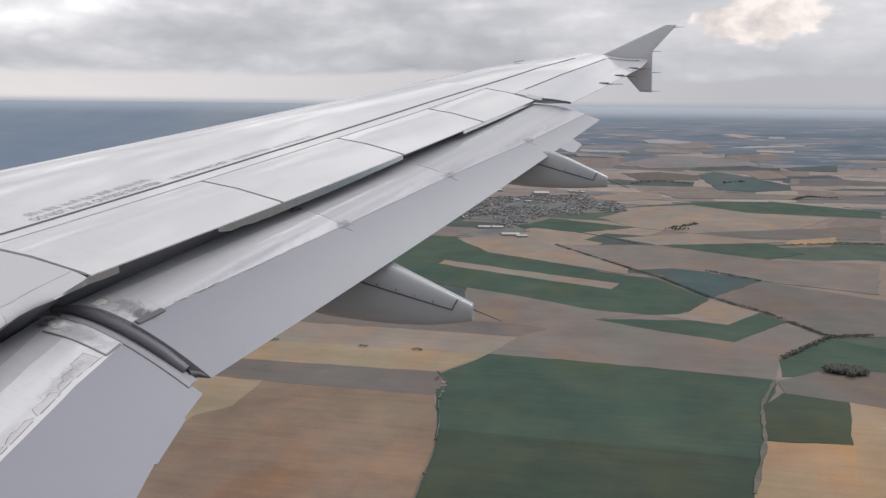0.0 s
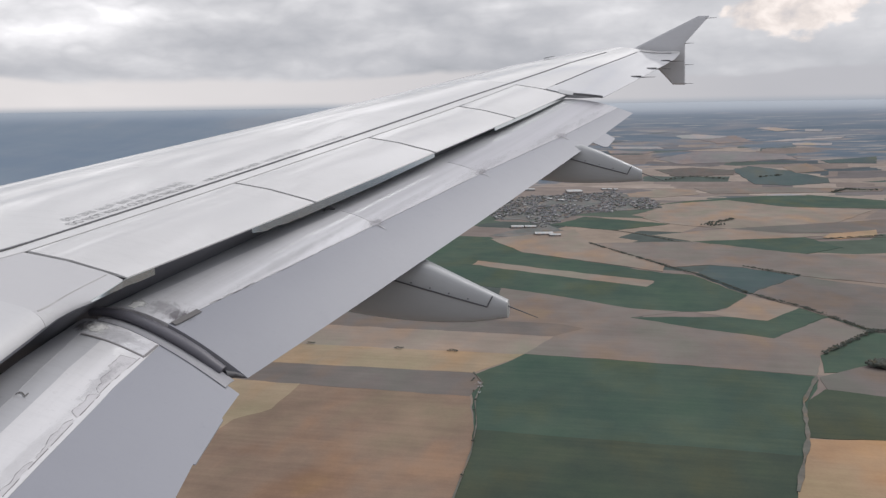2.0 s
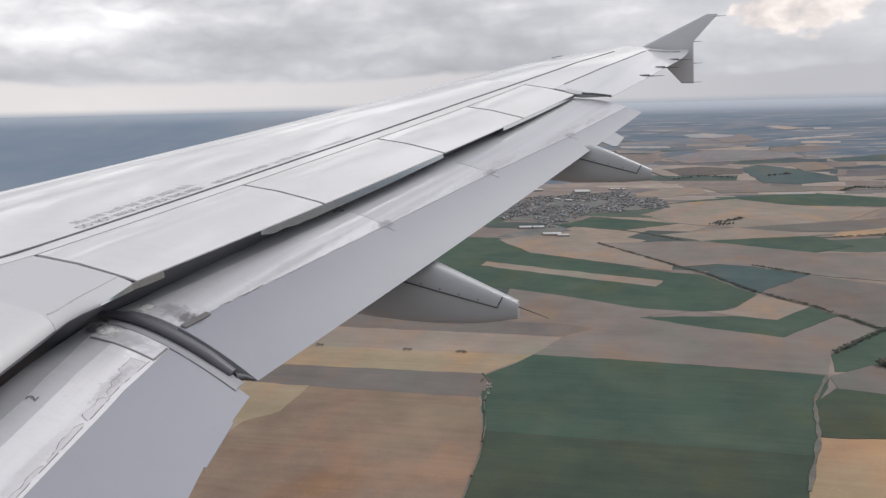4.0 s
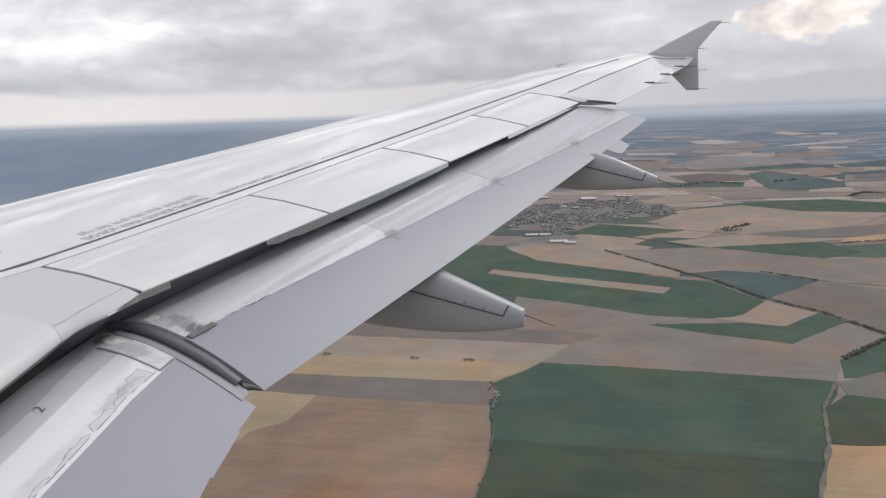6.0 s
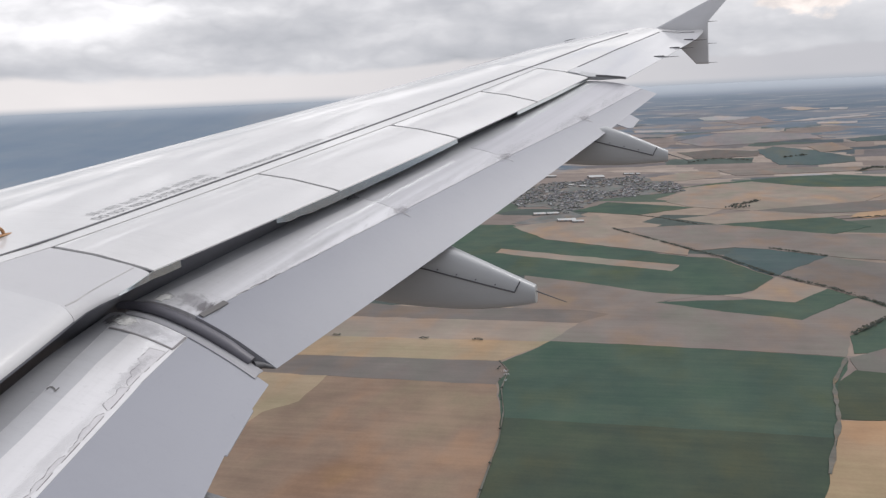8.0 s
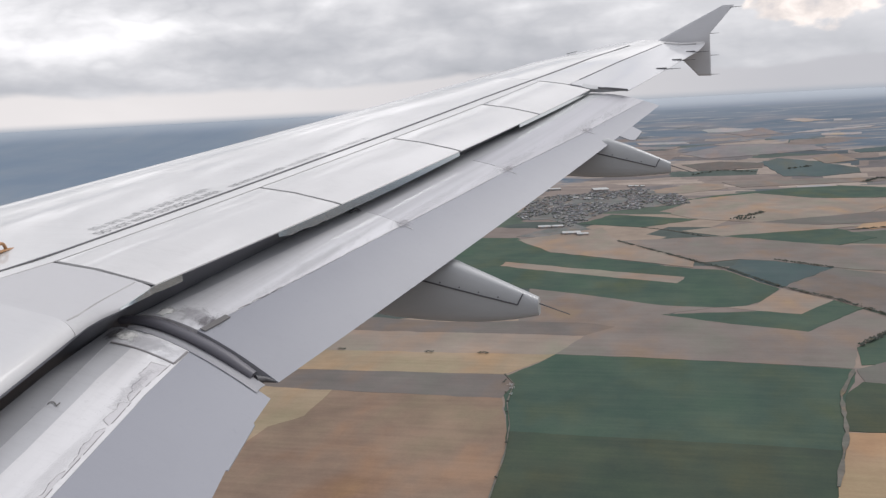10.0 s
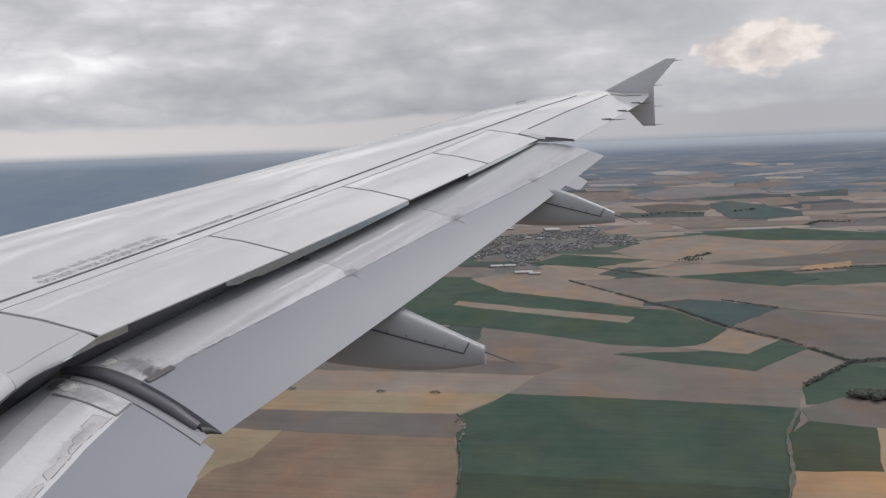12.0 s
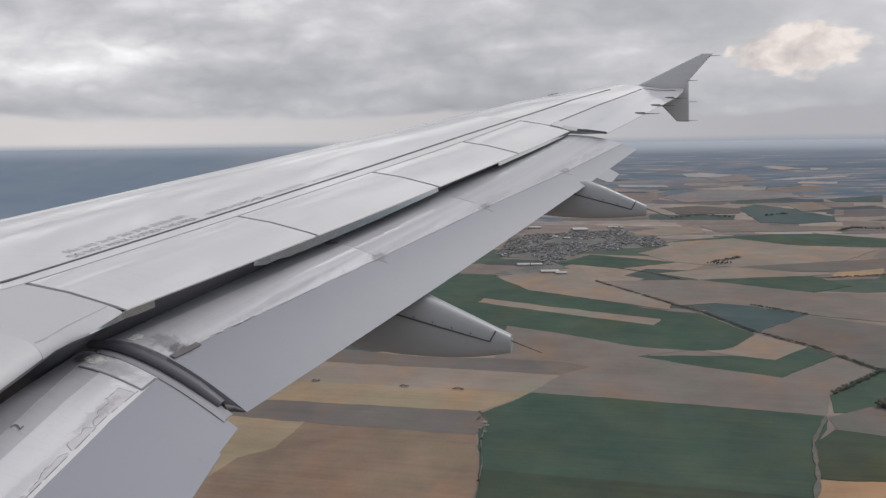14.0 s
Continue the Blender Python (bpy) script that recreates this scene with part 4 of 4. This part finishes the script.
field("green", [(-131, 649), (-160, 787), (-118, 868), (28, 859), (163, 844), (165, 833), (144, 766), (120, 644)])
field("dark_green", [(-131, 649), (120, 644), (105, 579), (78, 466), (-118, 427), (-120, 517), (-124, 604)])
field("red_brown", [(-319, 730), (-229, 729), (-150, 727), (-131, 649), (-124, 604), (-120, 517), (-118, 427), (-340, 382), (-343, 531), (-335, 632), (-313, 664)])
field("straw", [(-450, 738), (-316, 731), (-313, 664), (-335, 632), (-343, 531), (-356, 456)])
field("grey_brown", [(-555, 770), (-364, 793), (-160, 796), (-146, 767), (-150, 727), (-229, 729), (-316, 731), (-450, 738)])
field("straw", [(-619, 863), (-361, 864), (-193, 864), (-118, 868), (-160, 796), (-364, 793), (-561, 779)])
field("tan", [(-689, 965), (-366, 949), (-245, 946), (-96, 943), (-99, 908), (-118, 868), (-193, 864), (-361, 864), (-619, 863)])
field("grey_brown", [(-742, 1042), (-367, 1012), (-265, 995), (-161, 1007), (-99, 1000), (-64, 986), (-96, 943), (-245, 946), (-366, 949), (-689, 965)])
field("tan_brown", [(-198, 1190), (-114, 1153), (-14, 1093), (48, 1084), (-14, 1046), (64, 1006), (142, 976), (218, 1085), (251, 1024), (180, 914), (164, 845), (28, 859), (-118, 868), (-96, 943), (-64, 986), (-99, 1000), (-181, 1004)])
field("green", [(-359, 1253), (-392, 1668), (-298, 1661), (-207, 1491), (32, 1337), (73, 1328), (137, 1197), (108, 1117), (79, 1091), (48, 1084), (-14, 1093), (-114, 1153), (-216, 1196), (-288, 1219)])
field("tan", [(-271, 1400), (-132, 1336), (15, 1274), (7, 1229), (-127, 1290), (-274, 1363)])
field("green", [(-14, 1046), (100, 1068), (147, 1055), (194, 1132), (219, 1091), (142, 976), (64, 1006)])
field("tan", [(65, 1086), (103, 1104), (140, 1198), (194, 1132), (147, 1055), (100, 1068)])
field("teal", [(78, 1329), (104, 1416), (154, 1398), (228, 1342), (141, 1205), (131, 1215)])
field("grey_brown", [(228, 1342), (275, 1306), (398, 1232), (341, 1047), (259, 1022), (219, 1091), (145, 1206)])
field("green", [(180, 914), (249, 1019), (318, 974), (292, 889), (172, 855)])
field("grey_brown", [(167, 842), (223, 893), (302, 891), (265, 773), (165, 803)])
field("dark_green", [(133, 711), (144, 768), (163, 806), (217, 791), (194, 685), (129, 681)])
field("orange", [(128, 678), (194, 685), (156, 482), (78, 466), (105, 579)])
field("straw", [(194, 685), (217, 791), (265, 773), (206, 492), (156, 482)])
field("town_ground", [(-359, 1990), (-364, 2248), (-334, 2417), (-243, 2465), (-88, 2578), (37, 2327), (42, 2176), (-58, 2114), (-148, 2044), (-178, 1940), (-185, 1874), (-218, 1845), (-274, 1934), (-310, 1913)])
field("town_ground", [(-302, 1675), (-279, 1723), (-215, 1872), (-160, 1765), (-150, 1659), (-207, 1654)])
field("green", [(-194, 1847), (-132, 1993), (55, 1891), (-60, 1781)])
field("dark_green", [(52, 2014), (135, 2060), (201, 1974), (139, 1854)])
field("green", [(-46, 2161), (110, 2343), (407, 2550), (677, 2346), (640, 2213), (332, 2236), (51, 2263)])
field("green", [(90, 1653), (258, 1717), (300, 1735), (342, 1619), (268, 1540), (174, 1596)])
field("grey_brown", [(165, 1831), (405, 1959), (598, 2065), (533, 1835), (267, 1784)])
field("tan", [(18, 1725), (165, 1831), (267, 1784), (369, 1777), (300, 1735), (90, 1653)])
field("tan", [(-293, 1632), (-141, 1783), (-95, 1609), (34, 1403), (32, 1346), (-207, 1491)])
field("tan_brown", [(42, 1385), (104, 1416), (154, 1398), (228, 1342), (378, 1284), (451, 1543), (268, 1540), (174, 1596), (90, 1653), (-95, 1609)])
field("tan", [(51, 2263), (212, 2373), (332, 2236), (524, 2186), (405, 1959), (165, 1831), (55, 1891), (-4, 1981)])
# sunlit patch of pale field, the sun on it put into the soil colour
field("orange", [(332, 1738), (355, 1787), (454, 1853), (434, 1769), (357, 1717)])
field("tan", [(-49, 2514), (65, 2693), (142, 2645), (152, 2514), (34, 2416), (-39, 2432)])
field("tan_brown", [(145, 2692), (365, 2740), (678, 2700), (653, 2640), (419, 2580), (186, 2530)])
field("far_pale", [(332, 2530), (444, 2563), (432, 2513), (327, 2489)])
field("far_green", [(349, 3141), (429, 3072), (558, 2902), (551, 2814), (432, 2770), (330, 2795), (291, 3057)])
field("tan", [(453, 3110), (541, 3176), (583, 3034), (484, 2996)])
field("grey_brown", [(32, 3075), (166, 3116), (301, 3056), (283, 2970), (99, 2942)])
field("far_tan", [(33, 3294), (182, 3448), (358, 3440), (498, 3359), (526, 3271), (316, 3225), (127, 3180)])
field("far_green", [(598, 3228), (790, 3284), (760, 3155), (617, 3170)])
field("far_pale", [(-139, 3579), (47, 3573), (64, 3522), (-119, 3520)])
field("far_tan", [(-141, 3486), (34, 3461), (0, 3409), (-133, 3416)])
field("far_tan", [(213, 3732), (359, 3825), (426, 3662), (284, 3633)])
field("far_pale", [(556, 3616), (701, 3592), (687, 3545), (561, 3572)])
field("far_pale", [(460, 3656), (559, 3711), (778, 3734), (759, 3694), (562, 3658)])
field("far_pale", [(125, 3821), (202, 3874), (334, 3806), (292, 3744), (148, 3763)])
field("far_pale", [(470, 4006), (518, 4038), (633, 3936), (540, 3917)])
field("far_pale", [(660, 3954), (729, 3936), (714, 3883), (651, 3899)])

TREES = soil("hedge_leaves", (0.088, 0.096, 0.083), (0.120, 0.128, 0.108), scale=0.3)
TRACK = soil("chalky_track", (0.115, 0.112, 0.096), (0.170, 0.155, 0.132), scale=0.1)
ROOFS = [soil("grey_slate_roofs", (0.18, 0.18, 0.19), (0.225, 0.225, 0.23), scale=0.3), soil("red_tile_roofs", (0.20, 0.15, 0.135), (0.25, 0.19, 0.17), scale=0.3), soil("pale_roofs", (0.42, 0.42, 0.42), (0.52, 0.52, 0.51), scale=0.3)]
RENDERED = soil("rendered_house_walls", (0.26, 0.245, 0.235), (0.32, 0.305, 0.29), scale=0.3)

ICO = [(0, 0, 1), (0.894, 0, 0.447), (0.276, 0.851, 0.447), (-0.724, 0.526, 0.447), (-0.724, -0.526, 0.447), (0.276, -0.851, 0.447), (0.724, 0.526, -0.447), (-0.276, 0.851, -0.447), (-0.894, 0, -0.447), (-0.276, -0.851, -0.447), (0.724, -0.526, -0.447)]
ICO_F = [(0, 1, 2), (0, 2, 3), (0, 3, 4), (0, 4, 5), (0, 5, 1), (1, 6, 2), (2, 7, 3), (3, 8, 4), (4, 9, 5), (5, 10, 1), (6, 7, 2), (7, 8, 3), (8, 9, 4), (9, 10, 5), (10, 6, 1)]


def clumps(name, spots, label, category, seed, material=None):
    """Leafy clumps of many small uneven tufts, joined: spots are x, y, spread, height."""
    rnd = random.Random(seed)
    verts, faces = [], []
    for x, y, spread, height in spots:
        for _ in range(9):
            r = height * rnd.uniform(0.22, 0.42)
            cx, cy = x + rnd.gauss(0, spread * 0.5), y + rnd.gauss(0, spread * 0.5)
            cz = 0.8 + rnd.uniform(0.3, 0.8) * height
            n = len(verts)
            for a, b, c in ICO:
                k = r * rnd.uniform(0.7, 1.3)
                verts.append(site(cx + a * k, cy + b * k, max(0.3, cz + c * k)))
            faces += [tuple(n + i for i in f) for f in ICO_F]
    ob = finish(name, verts, faces, material or TREES, None, "", smooth=False)
    return tagged(ob, label, category, "", "stuff")


def along(line, step, seed, spread, height, skip=0.0):
    rnd = random.Random(seed)
    out = []
    for (ax, ay), (bx, by) in zip(line, line[1:]):
        n = max(1, int(math.hypot(bx - ax, by - ay) / step))
        for i in range(n):
            if rnd.random() < skip:
                continue
            t = (i + rnd.random()) / n
            out.append((ax + (bx - ax) * t + rnd.gauss(0, 0.8), ay + (by - ay) * t + rnd.gauss(0, 0.8), spread, height * rnd.uniform(0.6, 1.3)))
    return out


clumps("hedgerow", along([(-101, 1609), (42, 1385), (82, 1329), (141, 1205), (200, 1130), (253, 1022)], 2.4, 1, 3.4, 1.9, 0.18), "dark leafy hedgerow between fields", "hedgerow", 1)
clumps("hedgerow", along([(184, 920), (253, 1022), (305, 1042)], 2.2, 2, 3.2, 2.3, 0.10), "dense dark hedgerow along a green field", "hedgerow", 2)
clumps("hedgerow", along([(155, 1407), (228, 1342)], 2.2, 3, 1.4, 1.9, 0.05), "low dark hedgerow", "hedgerow", 3)
clumps("hedgerow", along([(321, 1708), (446, 1768), (620, 1790)], 3.0, 4, 3.0, 2.0, 0.1), "far hedgerow along a lane", "hedgerow", 4)
clumps("hedgerow", along([(-160, 796), (-143, 716), (-124, 604), (-120, 517), (-118, 430)], 22.0, 5, 1.2, 1.4, 0.4), "sparse bushes along a field edge", "hedgerow", 5)
for i, (x, y, s, h) in enumerate(((-256, 863, 3.4, 1.8), (-196, 864, 3.4, 1.8), (-358, 865, 3.0, 1.8), (141, 1871, 14, 6))):
    clumps("bush_clump", [(x + d, y, s, h) for d in (-2.5 * s / 3, 0, 2.5 * s / 3)], "small dark clump of bushes in a field", "bushes", 20 + i)
for i, (x, y) in enumerate(((237, 882), (274, 788))):
    rnd = random.Random(40 + i)
    clumps("copse", [(x + rnd.gauss(0, 7.5), y + rnd.gauss(0, 5), 3.0, 6.5) for _ in range(60)], "rounded dark copse standing in a ploughed field", "copse", 30 + i)
clumps("hedgerow", along([(-65, 1783), (-9, 1736), (58, 1652)], 6.0, 6, 1.5, 1.8, 0.2), "thin dark hedgerow along a lane", "hedgerow", 6)
for i, (line, n, tall) in enumerate((([(518, 2596), (567, 2680), (644, 2656)], 6.0, 5.0), ([(129, 1896), (156, 1926), (192, 1978)], 7.0, 4.0), ([(363, 2923), (432, 2956)], 7.0, 5.0), ([(60, 2870), (158, 2940), (260, 2890)], 9.0, 4.0))):
    clumps("copse", along(line, n, 50 + i, 5.0, tall, 0.1), "far dark wood among fields", "wood", 80 + i)


clumps("rubble_heap", [(-148, 762, 3.0, 1.6), (-145, 752, 2.5, 1.4), (-143, 735, 2.5, 1.2)], "pale chalk rubble heaped at a field edge", "rubble", 90, ROOFS[2])


def track(line, width, seed):
    rnd = random.Random(seed)
    rows = []
    pts = []
    for (ax, ay), (bx, by) in zip(line, line[1:]):
        for i in range(8):
            pts.append((ax + (bx - ax) * i / 8, ay + (by - ay) * i / 8))
    pts.append(line[-1])
    for i, (x, y) in enumerate(pts):
        x2, y2 = pts[min(i + 1, len(pts) - 1)]
        x1, y1 = pts[max(i - 1, 0)]
        d = Vector((x2 - x1, y2 - y1, 0)).normalized()
        nrm = Vector((-d.y, d.x, 0)) * width * rnd.uniform(0.2, 0.8)
        rows.append([site(x + nrm.x, y + nrm.y, 0.85), site(x - nrm.x, y - nrm.y, 0.85)])
    ob = sheet("farm_track", rows, 1.4, TRACK)
    tagged(ob, "pale chalky farm track between fields", "track")


track([(-65, 1787), (-9, 1740), (58, 1656), (90, 1640)], 3.0, 3)
track([(291, 1704), (328, 1719), (431, 1753), (620, 1800)], 3.0, 4)
track([(163, 841), (139, 765), (128, 678), (105, 579)], 3.2, 1)
track([(-160, 796), (-146, 767), (-143, 716), (-131, 662), (-124, 604), (-120, 517), (-118, 440)], 1.0, 2)


# ---- the town ----
def house_mesh(name, w, d, h, roof, pitch):
    """A gabled building, sized in survey units: walls and roof under an empty at its base."""
    w, d, h, pitch = w * G, d * G, h * G, pitch * G
    x, y = w / 2, d / 2
    o = 0.4
    walls = [(-x, -y, 0), (x, -y, 0), (x, y, 0), (-x, y, 0), (-x, -y, h), (x, -y, h), (x, y, h), (-x, y, h), (-x, 0, h + pitch), (x, 0, h + pitch)]
    wf = [(0, 1, 5, 4), (2, 3, 7, 6), (1, 2, 6, 9, 5), (3, 0, 4, 8, 7)]
    rf = [(-x - o, -y - o, h - 0.1), (x + o, -y - o, h - 0.1), (x + o, 0, h + pitch + 0.1), (-x - o, 0, h + pitch + 0.1), (x + o, y + o, h - 0.1), (-x - o, y + o, h - 0.1)]
    home = new(name)
    finish("wall", walls, wf, RENDERED, home, "", smooth=False)
    finish("roof", rf, [(0, 1, 2, 3), (3, 2, 4, 5)], roof, home, "", smooth=False)
    return home


TOWN = [(-359, 1990), (-364, 2248), (-334, 2417), (-243, 2465), (-88, 2578), (37, 2327), (42, 2176), (-58, 2114), (-148, 2044), (-178, 1940), (-185, 1874), (-218, 1845), (-274, 1934), (-310, 1913)]
YARD = [(-302, 1675), (-279, 1723), (-215, 1872), (-160, 1765), (-150, 1659), (-207, 1654)]


def inside(x, y, poly):
    odd = False
    for (ax, ay), (bx, by) in zip(poly, poly[1:] + poly[:1]):
        if (ay > y) != (by > y) and x < ax + (bx - ax) * (y - ay) / (by - ay):
            odd = not odd
    return odd


rnd = random.Random(11)
kinds = []
for i, (w, d, h, pt, roof) in enumerate(((6, 4, 2.6, 1.7, ROOFS[0]), (5, 4, 2.4, 1.6, ROOFS[1]), (8, 4.5, 3.0, 1.8, ROOFS[0]), (5, 4, 2.5, 1.2, ROOFS[2]))):
    ho = house_mesh("house", w, d, h, roof, pt)
    tagged(ho, ("small house with grey slate roof", "small house with brownish tile roof", "long house with grey slate roof", "small house with pale roof")[i], "house", "houses of the town")
    kinds.append(ho)


def town_spot():
    while True:
        x, y = rnd.uniform(-400, 60), rnd.uniform(1640, 2600)
        wx, wy = x + 14 * noise.noise(Vector((x * 0.03, y * 0.03, 4))), y + 40 * noise.noise(Vector((x * 0.02, y * 0.02, 9)))
        thick = noise.noise(Vector((x * 0.012, y * 0.006, 0)))
        if (inside(wx, wy, TOWN) and thick > -0.30) or (inside(wx, wy, YARD) and thick > 0.15):
            return x, y


for i in range(290):
    x, y = town_spot()
    src = kinds[rnd.choice((0, 0, 1, 2, 2, 3))]
    m = pose(*site(x, y), 0, 0, rnd.choice((20, 110, 35, 125)) + rnd.uniform(-8, 8))
    if i < 4:
        kinds[i].matrix_basis = m
    else:
        copy_thing(src, m)
# the rest of the town's roofs, far too many to count
verts, faces = [], []
for _ in range(620):
    x, y = town_spot()
    w, d, h, a = rnd.uniform(2, 4.5), rnd.uniform(1.8, 2.6), rnd.uniform(2, 3), rnd.choice((0.35, 1.92, 0.6, 2.2))
    ca, sa = math.cos(a), math.sin(a)
    n = len(verts)
    for px, py, pz in ((-w, -d, 0), (w, -d, 0), (w, d, 0), (-w, d, 0), (-w, -d, h), (w, -d, h), (w, d, h), (-w, d, h), (-w, 0, h + 1.5), (w, 0, h + 1.5)):
        verts.append(site(x + px * ca - py * sa, y + px * sa + py * ca, pz))
    faces += [(n, n + 1, n + 5, n + 4), (n + 2, n + 3, n + 7, n + 6), (n + 1, n + 2, n + 6, n + 9, n + 5), (n + 3, n, n + 4, n + 8, n + 7), (n + 4, n + 5, n + 9, n + 8), (n + 6, n + 7, n + 8, n + 9)]


def roof_mix():
    def build(k, p):
        pick = k.add("ShaderNodeNewGeometry").outputs["Random Per Island"]
        k.put(p, "Base Color", k.ramp(pick, [(0.0, (0.185, 0.187, 0.20)), (0.35, (0.22, 0.19, 0.185)), (0.60, (0.235, 0.232, 0.238)), (0.82, (0.28, 0.272, 0.265)), (0.96, (0.38, 0.38, 0.38))], "CONSTANT"))
        k.put(p, "Roughness", 0.9)
    return surface("mixed_town_roofs", build)


tagged(finish("town_houses", verts, faces, roof_mix(), None, "", smooth=False), "closely built small houses of a town", "houses", "", "stuff")
town_trees = []
for _ in range(330):
    x, y = town_spot()
    town_trees.append((x, y, 4.0, 2.6))
clumps("town_trees", town_trees, "dark trees among the houses of a town", "trees", 60)

for x, y, w, d, h in ((-345, 2594, 36, 36, 5), (-204, 2545, 44, 60, 6), (-263, 1797, 26, 24, 4), (-236, 1802, 24, 22, 4), (-196, 1708, 36, 26, 4), (-172, 1690, 22, 18, 4), (-221, 2319, 16, 22, 4), (-256, 2350, 14, 20, 4), (-120, 2629, 16, 24, 4), (-104, 2627, 12, 24, 4), (-86, 2622, 12, 24, 4)):
    ware = house_mesh("warehouse", w, d, h, ROOFS[2], 1.2)
    ware.matrix_basis = pose(*site(x, y), 0, 0, 12)
    tagged(ware, "low warehouse with pale metal roof", "warehouse", "warehouses of the town")

# works yard beside the lane, with long pale sheds
for x, y, w, d, a in ((330, 992, 12, 5, 15), (352, 985, 16, 6, 12), (372, 980, 14, 6, 20), (345, 968, 10, 5, 15), (362, 960, 18, 6, 15), (385, 962, 12, 5, 18), (338, 978, 7, 4, 12)):
    shed = house_mesh("shed", w, d, 3.0, ROOFS[2], 1.0)
    shed.matrix_basis = pose(*site(x, y), 0, 0, a)
    tagged(shed, "long shed with pale metal roof", "shed", "sheds of the works yard")

# hamlet with gardens among the stubble
rnd = random.Random(19)
spots = []
for _ in range(18):
    x, y = -468 + rnd.gauss(0, 22), 482 + rnd.gauss(0, 9)
    copy_thing(kinds[rnd.choice((0, 1, 2))], pose(*site(x, y), 0, 0, rnd.choice((10, 100)) + rnd.uniform(-6, 6)))
    spots += [(x + rnd.gauss(0, 7), y + rnd.gauss(0, 5), 2.5, 3.0), (x + rnd.gauss(0, 7), y + rnd.gauss(0, 5), 2.5, 3.0)]
clumps("garden_trees", spots, "dark garden trees round a hamlet", "trees", 70)
